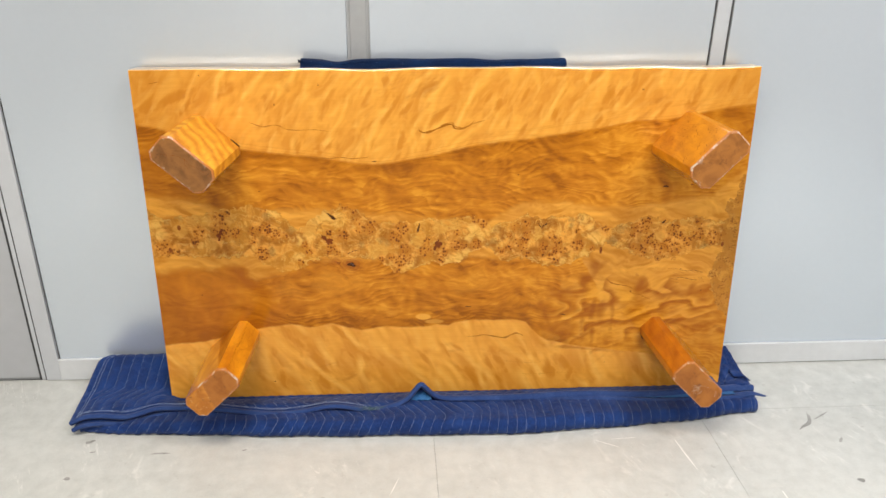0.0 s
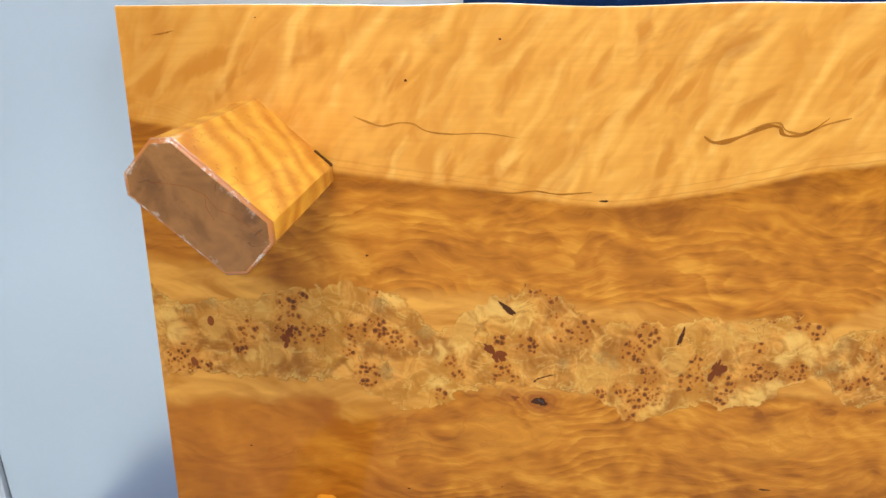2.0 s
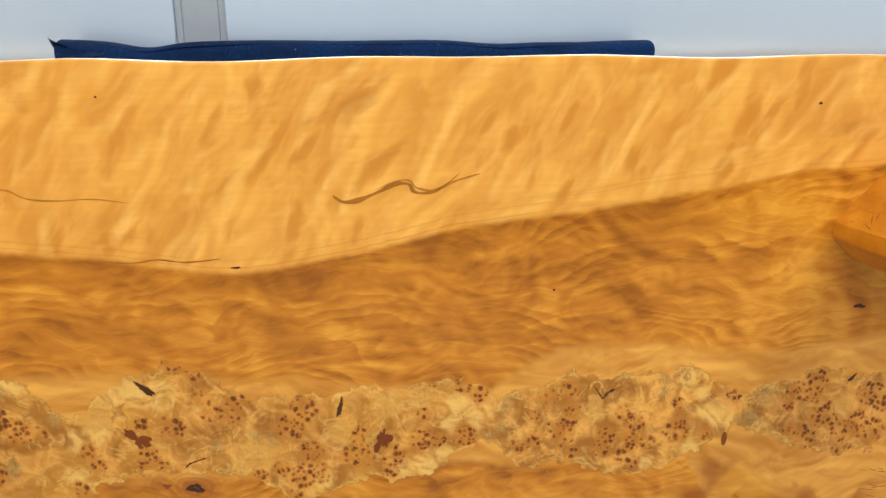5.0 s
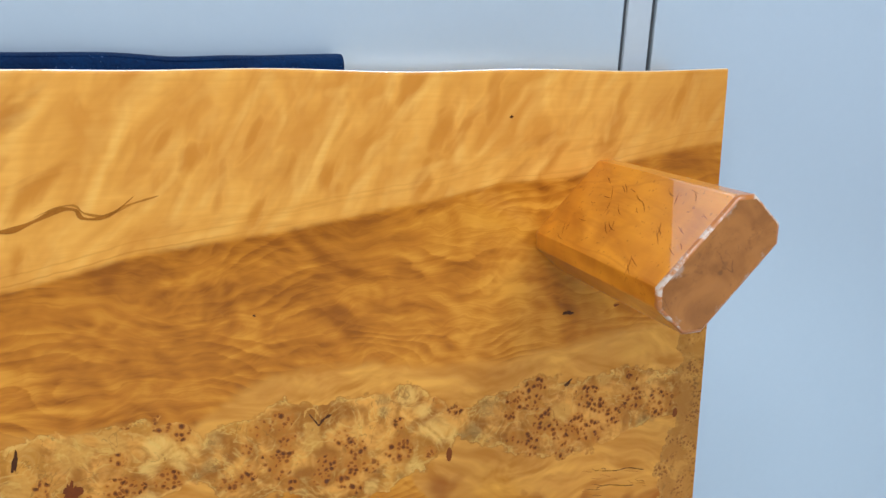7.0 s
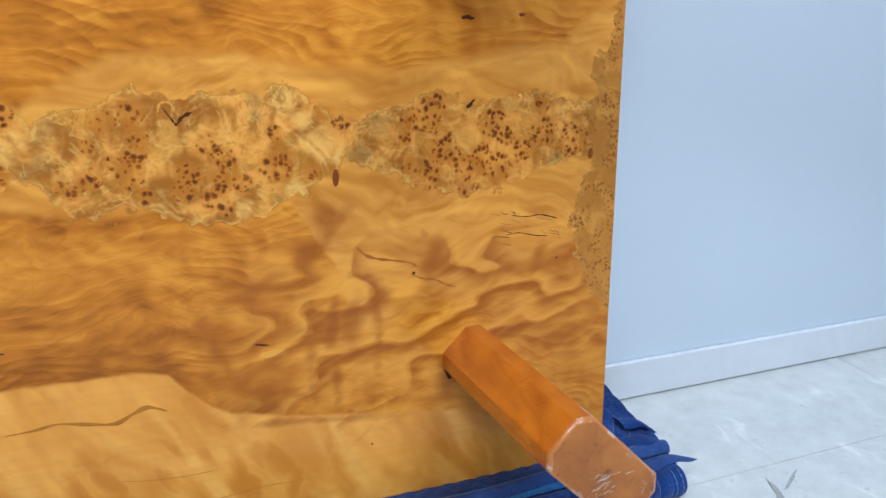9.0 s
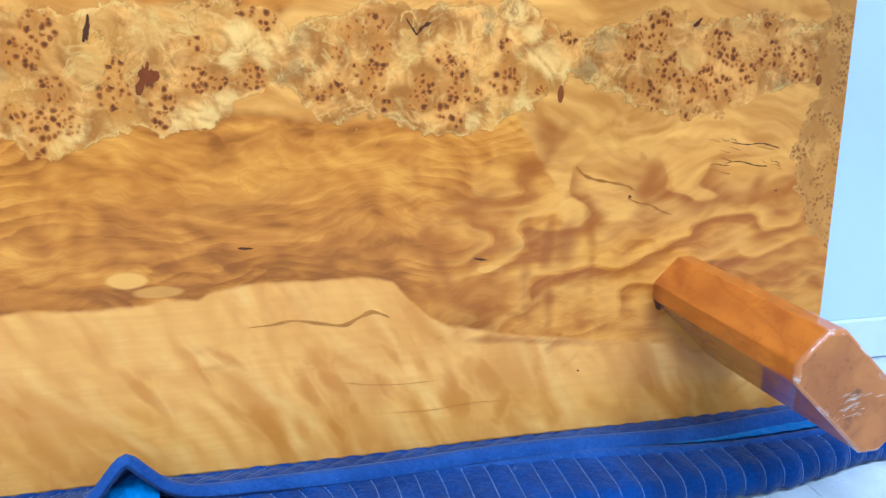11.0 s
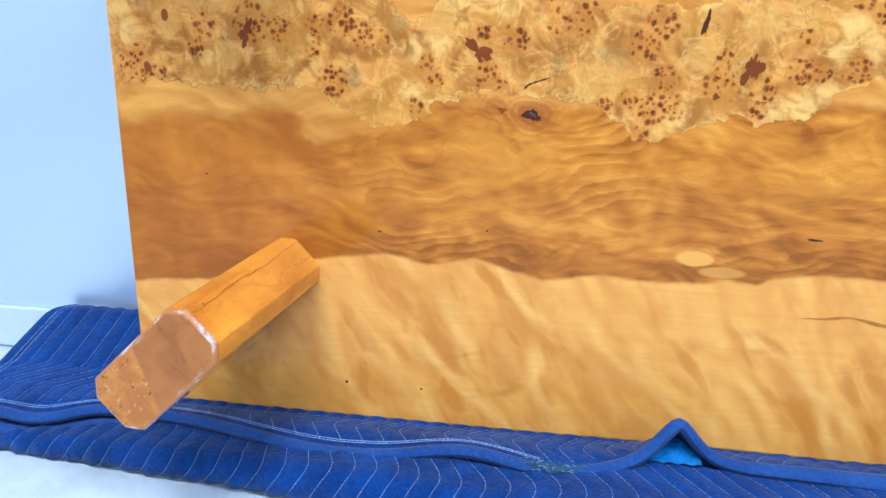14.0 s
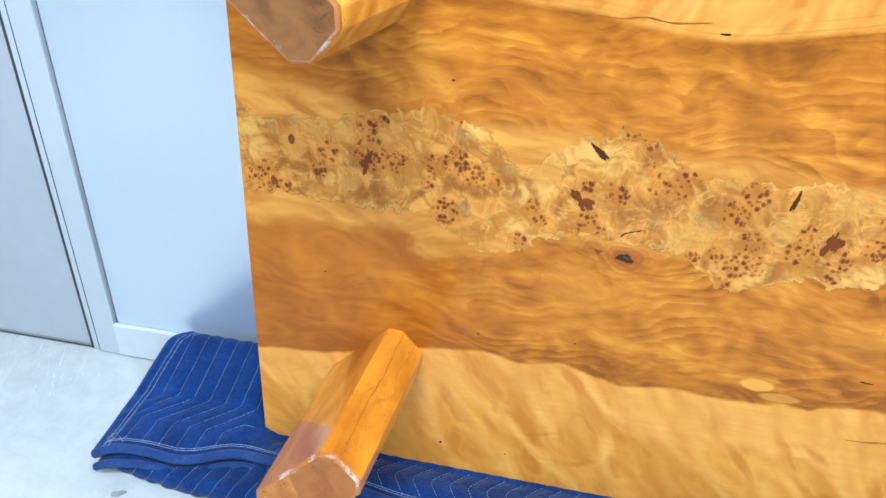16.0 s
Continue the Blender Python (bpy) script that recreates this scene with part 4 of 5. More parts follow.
def near_circles(x, y, circles):
    """Distance to the nearest circle, in radii."""
    best = np.full(x.shape, 3.0)
    for cx, cy, r in circles:
        best = np.minimum(best, np.hypot(x - cx, y - cy) / r)
    return best


def near_ellipses(x, y, ellipses):
    """Distance to the nearest turned ellipse, in its half widths."""
    best = np.full(x.shape, 3.0)
    for cx, cy, l, w, turn in ellipses:
        c, t = math.cos(radians(turn)), math.sin(radians(turn))
        best = np.minimum(best, np.hypot(((x - cx) * c + (y - cy) * t) / l, ((y - cy) * c - (x - cx) * t) / w))
    return best


def slab_mesh():
    """The top, with slightly wandering long edges and eased arrises; its points carry the fields of the figure."""
    n, m = 420, 240
    xs = np.linspace(-W2, W2, n)
    top = HT + 0.0022 * smooth_noise(xs, 5, 0.09) - 0.0035 * np.exp(-((xs + 0.42) / 0.07) ** 2)
    low = -0.008 + 0.0008 * smooth_noise(xs, 6, 0.12)
    e = 0.0035
    rest = [(e * 0.3, -e * 0.3, 1), (e, 0, 1), (TH - e, 0, 1), (TH, -e, 1), (TH, e, 0), (TH - e, 0, 0), (e, 0, 0), (e * 0.3, e * 0.3, 0)]
    front = (low + e)[:, None] + np.linspace(0, 1, m)[None] * (top - low - 2 * e)[:, None]
    cols = m + len(rest)
    pts = np.zeros((n, cols, 3))
    pts[:, :, 0] = xs[:, None]
    pts[:, :m, 2] = front
    for j, (y, dz, which) in enumerate(rest):
        pts[:, m + j, 1], pts[:, m + j, 2] = y, (top if which else low) + dz
    faces = [(i * cols + j, (i + 1) * cols + j, (i + 1) * cols + (j + 1) % cols, i * cols + (j + 1) % cols) for i in range(n - 1) for j in range(cols)]
    faces += [tuple(range(cols)), tuple((n - 1) * cols + j for j in range(cols - 1, -1, -1))]
    mesh = bpy.data.meshes.new("slab")
    mesh.from_pydata([tuple(p) for p in pts.reshape(-1, 3)], [], faces)
    mesh.update()
    x, z = pts[:, :, 0].ravel(), pts[:, :, 2].ravel()
    for name, values in (("eyes", near_circles(x, z, EYES_WEST + EYES_MID + EYES_EAST)), ("creamy", near_circles(x, z, CREAMY)), ("plain_patch", near_circles(x, z, TAN)),
                         ("grey_patch", near_circles(x, z, GREY)), ("swirl", near_ellipses(x, z, SWIRL + SWIRL_BAND)),
                         ("streak_field", near_ellipses(x, z, FLAME_WEST + FLAME_EAST + FLAME_LOW_WEST + FLAME_LOW_EAST))):
        mesh.attributes.new(name, "FLOAT", "POINT").data.foreach_set("value", values.astype(np.float32))
    mesh.materials.append(SLAB)
    mesh.materials.append(EDGE_GLARE)
    for i in range(n - 1):
        for j in range(m, m + 3):
            mesh.polygons[i * cols + j].material_index = 1
    return mesh


slab = link("slab", slab_mesh(), None, table, "honey-coloured lacquered slab with a speckled burl band")


def mark(name, outline, material, z=0.0004):
    """A thin flat inlay or streak in the slab's face; the outline is in slab coordinates."""
    bm = bmesh.new()
    vs = [bm.verts.new((x, -z, y)) for x, y in outline]
    bm.faces.new(vs)
    bmesh.ops.recalc_face_normals(bm, faces=bm.faces[:])
    if bm.faces[:][0].normal.y > 0:
        bmesh.ops.reverse_faces(bm, faces=bm.faces[:])
    return part(name, bm, material, slab)


def ragged(cx, cy, rx, ry, turn, seed, rough=0.3, n=40):
    r = random.Random(seed)
    ph = [r.uniform(0, 6.28) for _ in range(5)]
    out = []
    for i in range(n):
        a = 2 * math.pi * i / n
        f = 1 + rough * (0.5 * math.sin(2 * a + ph[0]) + 0.5 * math.sin(3 * a + ph[1]) + 0.35 * math.sin(5 * a + ph[2]) + 0.25 * math.sin(9 * a + ph[3]) + 0.15 * math.sin(14 * a + ph[4]))
        px, py = rx * f * math.cos(a), ry * f * math.sin(a)
        t = math.radians(turn)
        out.append((cx + px * math.cos(t) - py * math.sin(t), cy + px * math.sin(t) + py * math.cos(t)))
    return out


# (name, u, v, half length, half width, turn, material, roughness)
MARKS = [
    ("bark_inclusion", -0.309, 0.516, 0.0125, 0.0040, -35, BARK, 0.3), ("bark_inclusion", -0.085, 0.481, 0.0115, 0.0030, 78, BARK, 0.3),
    ("red_inclusion", -0.035, 0.435, 0.0150, 0.0075, 78, RED, 0.55), ("red_inclusion", -0.323, 0.452, 0.0150, 0.0075, -50, RED, 0.6),
    ("red_inclusion", -0.599, 0.471, 0.0135, 0.0060, 80, RED, 0.5), ("wood_plug", -0.700, 0.492, 0.0070, 0.0045, 90, PLUG, 0.0),
    ("wood_plug", -0.728, 0.432, 0.0070, 0.0045, 110, PLUG, 0.1), ("wood_plug", 0.403, 0.412, 0.0098, 0.0038, 88, PLUG, 0.0),
    ("wood_plug", 0.734, 0.423, 0.0070, 0.0038, 90, PLUG, 0.05), ("knot", -0.263, 0.383, 0.0095, 0.0060, -25, BARK, 0.3),
    ("bark_inclusion", 0.567, 0.489, 0.0070, 0.0022, 50, BARK, 0.3), ("red_inclusion", 0.563, 0.586, 0.0070, 0.0028, -5, BARK, 0.3),
    ("red_inclusion", 0.632, 0.590, 0.0040, 0.0018, -5, RED, 0.3), 
    ("grain_streak", -0.195, 0.660, 0.0060, 0.0012, 3, BARK, 0.2),
    ("grain_streak", 0.048, 0.255, 0.0085, 0.0013, -6, BARK, 0.2), ("grain_streak", 0.310, 0.226, 0.0075, 0.0014, -12, BARK, 0.2),
    ("grain_streak", -0.470, 0.352, 0.0120, 0.0018, 18, STREAK, 0.3),
    # first mark here: reflection in the knot, painted as a small grey spot
    ("knot_core", -0.261, 0.3835, 0.0045, 0.0018, -40, KNOT_GLINT, 0.3), ("red_inclusion", -0.296, 0.388, 0.0050, 0.0030, 20, PLUG, 0.5),
    ("grain_streak", -0.720, 0.858, 0.0090, 0.0010, 10, STREAK, 0.5),
]
for i, (nm, mu, mv, ml, mw, mt, mm, mr) in enumerate(MARKS):
    mark(nm, ragged(mu, mv, ml, mw, mt, 40 + i, mr), mm, 0.00045 if mm is not CREAM else 0.0003)
for mu, mv, mr in ((-0.436, 0.804, 0.0019), (-0.326, 0.851, 0.0014), (0.480, 0.836, 0.0022), (0.173, 0.621, 0.0017), (0.494, 0.291, 0.0021),
                   (0.436, 0.075, 0.0015), (-0.441, 0.241, 0.0017), (-0.661, 0.304, 0.0015), (-0.488, 0.040, 0.0021), (-0.390, 0.039, 0.0015),
                   (-0.489, 0.586, 0.0018), (-0.31, 0.248, 0.0013), (0.69, 0.29, 0.0016), (-0.61, 0.875, 0.0010)):
    mark("pin_knot", ragged(mu, mv, mr * 1.05, mr * 0.8, 0, int(mu * 1000) + 5000, 0.25, 10), BARK)


def streak(name, pts, w0, w1, material, seed=1, z=0.00045):
    """A tapering grain line through points on the slab."""
    p = np.array(pts)
    t = np.linspace(0, len(p) - 1, 8 * (len(p) - 1) + 1)
    i = np.clip(t.astype(int), 0, len(p) - 2)
    f = (t - i)[:, None]
    q0, q1, q2, q3 = p[np.maximum(i - 1, 0)], p[i], p[i + 1], p[np.minimum(i + 2, len(p) - 1)]
    c = 0.5 * (2 * q1 + (q2 - q0) * f + (2 * q0 - 5 * q1 + 4 * q2 - q3) * f ** 2 + (3 * q1 - q0 - 3 * q2 + q3) * f ** 3)
    d = np.gradient(c, axis=0)
    nrm = np.stack([-d[:, 1], d[:, 0]], 1) / np.linalg.norm(d, axis=1)[:, None]
    s = np.linspace(0, 1, len(c))
    w = (w0 + (w1 - w0) * s) * np.minimum(1, np.minimum(s, 1 - s) * 8 + 0.12) * (1 + 0.35 * np.sin(s * 31 + seed))
    bm = bmesh.new()
    a = [bm.verts.new((x, -z, y)) for x, y in c + nrm * w[:, None]]
    b = [bm.verts.new((x, -z, y)) for x, y in c - nrm * w[:, None]]
    for k in range(len(a) - 1):
        bm.faces.new((a[k], b[k], b[k + 1], a[k + 1]))
    bm.normal_update()
    if bm.faces[:][0].normal.y > 0:
        bmesh.ops.reverse_faces(bm, faces=bm.faces[:])
    return part(name, bm, material, slab)


streak("grain_streak", [(-0.083, 0.740), (-0.072, 0.733), (-0.056, 0.734), (-0.035, 0.742), (-0.012, 0.752), (0.003, 0.751), (0.008, 0.743), (0.022, 0.741), (0.040, 0.747), (0.060, 0.763)], 0.0026, 0.0014, STREAK)
streak("grain_streak", [(-0.035, 0.746), (-0.015, 0.754), (0.002, 0.756), (0.012, 0.747), (0.032, 0.744), (0.055, 0.754), (0.084, 0.762)], 0.0006, 0.0014, FAINT, 3)
streak("grain_streak", [(-0.500, 0.762), (-0.480, 0.754), (-0.465, 0.750), (-0.445, 0.754), (-0.428, 0.753), (-0.410, 0.744), (-0.380, 0.741), (-0.340, 0.742), (-0.300, 0.736)], 0.0012, 0.0005, FAINT, 5)
streak("grain_streak", [(0.424, 0.330), (0.435, 0.319), (0.450, 0.313), (0.470, 0.309), (0.490, 0.304), (0.500, 0.297)], 0.0018, 0.0009, STREAK, 6)
streak("grain_streak", [(0.490, 0.290), (0.505, 0.283), (0.521, 0.280), (0.535, 0.272), (0.551, 0.266)], 0.0007, 0.0010, STREAK, 7)
streak("grain_streak", [(0.045, 0.165), (0.070, 0.166), (0.095, 0.169), (0.125, 0.163), (0.150, 0.159), (0.168, 0.167), (0.184, 0.172), (0.203, 0.164)], 0.0010, 0.0026, FAINT, 8)
streak("grain_streak", [(-0.37, 0.674), (-0.31, 0.669), (-0.28, 0.672), (-0.25, 0.668), (-0.21, 0.671)], 0.0007, 0.0009, STREAK, 9)
rng = random.Random(8)
for i in range(16):
    su, sv, sl = rng.uniform(0.585, 0.69), rng.uniform(0.316, 0.358), rng.uniform(0.008, 0.026)
    streak("grain_streak", [(su + sl * f, sv - 0.004 * f + rng.uniform(-0.0012, 0.0012)) for f in (0, 0.33, 0.66, 1)], 0.0002, 0.0004, STREAK if i % 3 else BARK, i)
streak("grain_streak", [(0.62, 0.352), (0.645, 0.348), (0.665, 0.349), (0.69, 0.342)], 0.0003, 0.0007, BARK, 10)
streak("grain_streak", [(0.615, 0.326), (0.635, 0.328), (0.66, 0.322), (0.675, 0.321)], 0.0003, 0.0006, BARK, 11)
streak("grain_streak", [(0.228, 0.494), (0.236, 0.482), (0.240, 0.477), (0.246, 0.484), (0.256, 0.489)], 0.0006, 0.0018, BARK, 12)
streak("pale_island", [(0.223, 0.489), (0.226, 0.498), (0.235, 0.499), (0.240, 0.489)], 0.0012, 0.0012, CREAM, 13, 0.0006)
streak("grain_streak", [(-0.272, 0.411), (-0.268, 0.416), (-0.258, 0.420), (-0.244, 0.424)], 0.0010, 0.0006, BARK, 14)
streak("grain_streak", [(0.14, 0.09), (0.18, 0.083), (0.22, 0.080), (0.26, 0.081)], 0.0002, 0.0003, FAINT, 15)
streak("grain_streak", [(0.20, 0.045), (0.25, 0.043), (0.30, 0.047), (0.34, 0.045)], 0.0002, 0.0003, FAINT, 16)


def octagon(l, s, c, z):
    return [(l - c, -s, z), (l, -s + c, z), (l, s - c, z), (l - c, s, z), (-l + c, s, z), (-l, s - c, z), (-l, -s + c, z), (-l + c, -s, z)]


def leg(cx, cz, turn, label, wood=LEG, split=None, foot=FOOT):
    """A flat leg with chamfered corners; local z runs out from the slab's face."""
    m = Matrix(((1, 0, 0, cx), (0, 0, -1, 0), (0, 1, 0, cz), (0, 0, 0, 1))) @ Matrix.Rotation(radians(turn), 4, "Z")
    bm = bmesh.new()
    rings = []
    for z, k in ((0.0, 1.05), (0.09, 1.03), (LEG_H - 0.005, 1.0)):
        rings.append([bm.verts.new(p) for p in octagon(LEG_L * k, LEG_S * k, CH * k, z)])
    for a, b in zip(rings, rings[1:]):
        for i in range(8):
            bm.faces.new((a[i], a[(i + 1) % 8], b[(i + 1) % 8], b[i]))
    bm.faces.new(rings[0][::-1])
    long_edges = [e for e in bm.edges if abs(e.verts[0].co.z - e.verts[1].co.z) > 0.01]
    bmesh.ops.bevel(bm, geom=long_edges, offset=0.003, segments=2, affect="EDGES", profile=0.6)
    ob = part("leg", bm, wood, table, label)
    ob.matrix_local = m
    rim = bmesh.new()
    loops = [[rim.verts.new(p) for p in octagon(LEG_L - d, LEG_S - d, CH, LEG_H - h)] for d, h in ((0.0, 0.005), (0.0003, 0.0030), (0.0011, 0.0013), (0.0022, 0.0004), (0.0032, 0.0))]
    for p, q in zip(loops, loops[1:]):
        for i in range(8):
            rim.faces.new((p[i], p[(i + 1) % 8], q[(i + 1) % 8], q[i]))
    part("worn_edge", rim, WORN, ob, "pale worn lacquer along the edge", True)
    cap = bmesh.new()
    cap.faces.new([cap.verts.new(p) for p in octagon(LEG_L - 0.0032, LEG_S - 0.0032, CH, LEG_H)])
    if split is not None:
        # one half of the end keeps its speckled orange lacquer
        geom = cap.verts[:] + cap.edges[:] + cap.faces[:]
        bmesh.ops.bisect_plane(cap, geom=geom, plane_co=(split, 0, LEG_H), plane_no=(1.0, -0.42, 0))
        other = cap.copy()
        for mesh_part, sign in ((cap, 1), (other, -1)):
            out = [fc for fc in mesh_part.faces if sign * ((fc.calc_center_median().x - split) - 0.42 * fc.calc_center_median().y) < 0]
            bmesh.ops.delete(mesh_part, geom=out, context="FACES")
        part("lacquered_facet", other, FACET, ob, "speckled orange lacquer on the leg's end")
    part("foot_face", cap, foot, ob, "brown end grain of the leg")
    return ob


split_leg = leg(-0.596, 0.715, -42, "striped orange lacquered leg", LEG_STRIPED, None, FOOT_SHADED)
# drying cracks across its end
for line in (((-0.048, -0.010), (-0.033, 0.001), (-0.020, 0.0096), (-0.004, 0.0147), (0.013, 0.0110), (0.025, 0.0163), (0.050, 0.0182), (0.062, 0.0205)),
             ((-0.004, 0.0147), (0.004, 0.0060), (0.016, 0.0015))):
    check = bmesh.new()
    for (ax, ay), (bx, by) in zip(line, line[1:]):
        d = Vector((-(by - ay), bx - ax, 0)).normalized() * 0.0002
        a, b = Vector((ax, ay, LEG_H + 0.0004)), Vector((bx, by, LEG_H + 0.0004))
        check.faces.new([check.verts.new(p) for p in (a - d, b - d * 0.7, b + d * 0.7, a + d)])
    part("crack", check, PLUG, split_leg, "dark drying crack across the end")
cracked = leg(0.583, 0.713, 46, "orange lacquered leg with fine cracks", LEG_CRACKED)
# short curved checks over its upper face
rng = random.Random(31)
for i in range(34):
    check = bmesh.new()
    cx, cz, turn, length, bow = rng.uniform(-0.050, 0.052), rng.uniform(0.02, LEG_H - 0.02), rng.uniform(1.7, 2.7), rng.uniform(0.010, 0.026), rng.uniform(-0.9, 0.9)
    px, pz, prev = cx, cz, None
    for j in range(9):
        f = j / 8
        wide = 0.00042 * math.sin(math.pi * (0.08 + 0.84 * f)) * rng.uniform(0.7, 1.2)
        y = LEG_S * float(np.interp(pz, [0, 0.09, LEG_H], [1.05, 1.03, 1.0])) + 0.0003
        nx, nz = -math.sin(turn), math.cos(turn)
        row = [check.verts.new((px - nx * wide, y, pz - nz * wide)), check.verts.new((px + nx * wide, y, pz + nz * wide))]
        if prev:
            check.faces.new((prev[0], prev[1], row[1], row[0]))
        prev = row
        px, pz, turn = px + math.cos(turn) * length / 8, min(pz + math.sin(turn) * length / 8, LEG_H - 0.004), turn + bow / 8
    part("crack", check, PLUG, cracked)
chipped = leg(-0.588, 0.160, 43, "orange lacquered leg with a chipped edge", LEG_LIT, -0.012, FOOT_WARM)
# dark shake running along its upper arris
shake = bmesh.new()
prev = None
for z in np.linspace(0.004, LEG_H - 0.006, 40):
    wide = 0.0002 + 0.0004 * abs(math.sin(z * 61)) * math.sin(z * math.pi / LEG_H)
    y = LEG_S - CH - 0.0048 + 0.0014 * math.sin(z * 47) + 0.0006 * math.sin(z * 173)
    x = LEG_L * float(np.interp(z, [0, 0.09, LEG_H], [1.05, 1.03, 1.0])) + 0.0003
    row = [shake.verts.new((x, y - wide, z)), shake.verts.new((x, y + wide, z))]
    if prev:
        shake.faces.new((prev[0], prev[1], row[1], row[0]))
    prev = row
part("shake", shake, STREAK, chipped, "dark shake along the leg's arris")
scraped = leg(0.599, 0.145, -45, "orange lacquered leg with scratched end", LEG, None, FOOT_WARM)
# pale scrapes across the foot
rng = random.Random(12)
scrape = bmesh.new()
for ax, ay, bx, by, count, spread in ((-0.008, -0.016, 0.019, 0.021, 16, 0.0035), (0.004, -0.029, 0.018, -0.002, 18, 0.0055), (0.045, 0.020, 0.058, 0.006, 5, 0.003)):
    for i in range(count):
        f = rng.random() * 0.75
        g = min(1.0, f + rng.uniform(0.08, 0.45))
        ox, oy, w = rng.gauss(0, spread), rng.gauss(0, spread * 0.4), rng.uniform(0.00012, 0.0005)
        a = Vector((ax + (bx - ax) * f + ox, ay + (by - ay) * f + oy, LEG_H + 0.0004))
        b = Vector((ax + (bx - ax) * g + ox, ay + (by - ay) * g + oy, LEG_H + 0.0004))
        d = Vector((-(b - a).y, (b - a).x, 0)).normalized() * w
        mid_point = (a + b) / 2
        scrape.faces.new([scrape.verts.new(p) for p in (a, mid_point - d, b, mid_point + d)])
bmesh.ops.recalc_face_normals(scrape, faces=scrape.faces[:])
for fc in scrape.faces:
    if fc.normal.z < 0:
        fc.normal_flip()
part("scrape", scrape, plain("pale_scrape", (0.55, 0.45, 0.36), 0.6, 0.1, 200), scraped, "pale scrapes across the foot")


def joint_wedge(x, z, turn, l):
    """A dark wedge showing in the joint between leg and slab."""
    ob = part("dark_shim", box(-l, l, -0.004, 0.004, -0.0022, 0.0022, 0.0008, 1), BARK, table, "dark wedge at the leg joint")
    ob.matrix_local = pose(x, -0.004, z) @ Matrix.Rotation(radians(-turn), 4, "Y")
    return ob


joint_wedge(-0.5385, 0.7105, -41, 0.014)
joint_wedge(0.5365, 0.155, -70, 0.007)

# ---- moving blanket under the table ----
blanket = thing("moving_blanket", "folded blue quilted moving blanket on the floor under the table", "blanket")


def lerp(x, pts):
    p = np.array(pts)
    return np.interp(x, p[:, 0], p[:, 1])


FRONT = [(-1.0, 1.747), (-0.85, 1.727), (-0.745, 1.720), (-0.61, 1.710), (-0.50, 1.697), (-0.30, 1.689), (0.144, 1.676), (0.323, 1.686), (0.60, 1.707), (0.80, 1.737), (0.866, 1.745)]
EDGE = [(-0.99, 1.742), (-0.95, 1.754), (-0.85, 1.757), (-0.80, 1.788), (-0.73, 1.785), (-0.68, 1.781), (-0.57, 1.754), (-0.487, 1.747), (-0.39, 1.755), (-0.345, 1.766), (-0.30, 1.759), (-0.26, 1.751),
        (-0.215, 1.752), (-0.16, 1.768), (-0.084, 1.793), (-0.05, 1.798), (-0.02, 1.791), (0.05, 1.786), (0.13, 1.792), (0.28, 1.799), (0.46, 1.791), (0.57, 1.791), (0.69, 1.799), (0.88, 1.803)]
EDGE2 = [(-0.99, 1.728), (-0.90, 1.749), (-0.85, 1.750), (-0.805, 1.775), (-0.70, 1.780), (-0.60, 1.767), (-0.53, 1.762), (-0.45, 1.775), (-0.30, 1.790), (-0.10, 1.815), (0.05, 1.818), (0.13, 1.802), (0.20, 1.789),
         (0.30, 1.785), (0.46, 1.778), (0.58, 1.770), (0.72, 1.766), (0.86, 1.772)]
FOLD_HEIGHT = [(-1.0, 0.024), (-0.82, 0.029), (-0.66, 0.040), (-0.40, 0.044), (0.20, 0.044), (0.50, 0.040), (0.86, 0.037)]


def puff(phi):
    return np.abs(np.sin(np.pi * phi)) ** 0.75


def ease(pts, x):
    """Interpolation with rounded corners."""
    return sum(lerp(x + d, pts) for d in (-0.03, -0.015, 0, 0.015, 0.03)) / 5


def fold_point(x, s):
    """Outer face of the lower fold: s runs from the floor round the front to the top."""
    f = ease(FRONT, x) + 0.002 * smooth_noise(x, 3, 0.05) + 0.0012 * smooth_noise(x, 31, 0.013)
    h = ease(FOLD_HEIGHT, x) + 0.002 * smooth_noise(x, 8, 0.09)
    r = h / 2
    a = np.clip(s, 0, 1) * np.pi
    back = np.clip(s - 1, 0, 1)
    y = f + r - r * np.sin(a) + back * 0.10
    z = r - r * np.cos(a) - back * 0.006
    ny, nz = np.where(s < 1, -np.sin(a), 0), np.where(s < 1, -np.cos(a), 1)
    ph = fold_phase(x, s)
    d = (0.0029 + 0.0009 * smooth_noise(x * 1.7 + s * 0.05, 17, 0.011)) * puff(ph) * np.clip(s * 4, 0, 1)
    return np.stack([x, y + ny * d, np.maximum(z + nz * d, 0.001)], -1), np.stack([0 * x, ny, nz], -1)


def fold_phase(x, s):
    ts = np.interp(x, [-0.65, -0.40, 0.0, 0.15], [0.62, 1.05, 1.20, 1.60])
    bend = sum(np.where(q < ts, q / ts, 1 - (q - ts) / 0.5) for q in (s - 0.14, s - 0.07, s, s + 0.07, s + 0.14)) / 5
    k = np.clip((x + 0.62) / 0.30, 0, 1)
    tip = 0.035 * np.clip((x + 0.80) / 0.35, 0.15, 1) * (1 - 0.88 * np.clip((x - 0.02) / 0.20, 0, 1))
    return (x - bend * tip - 0.034 * np.clip(s, 0, 1.3) * (1 - k)) / 0.0268


X = np.concatenate([[-0.992], np.linspace(-0.990, 0.855, 1500), [0.8565, 0.857]])
S = np.concatenate([np.linspace(0, 1, 26), np.linspace(1.03, 1.9, 24)])
XX, SS = np.meshgrid(X, S)
pts, _ = fold_point(XX, SS)
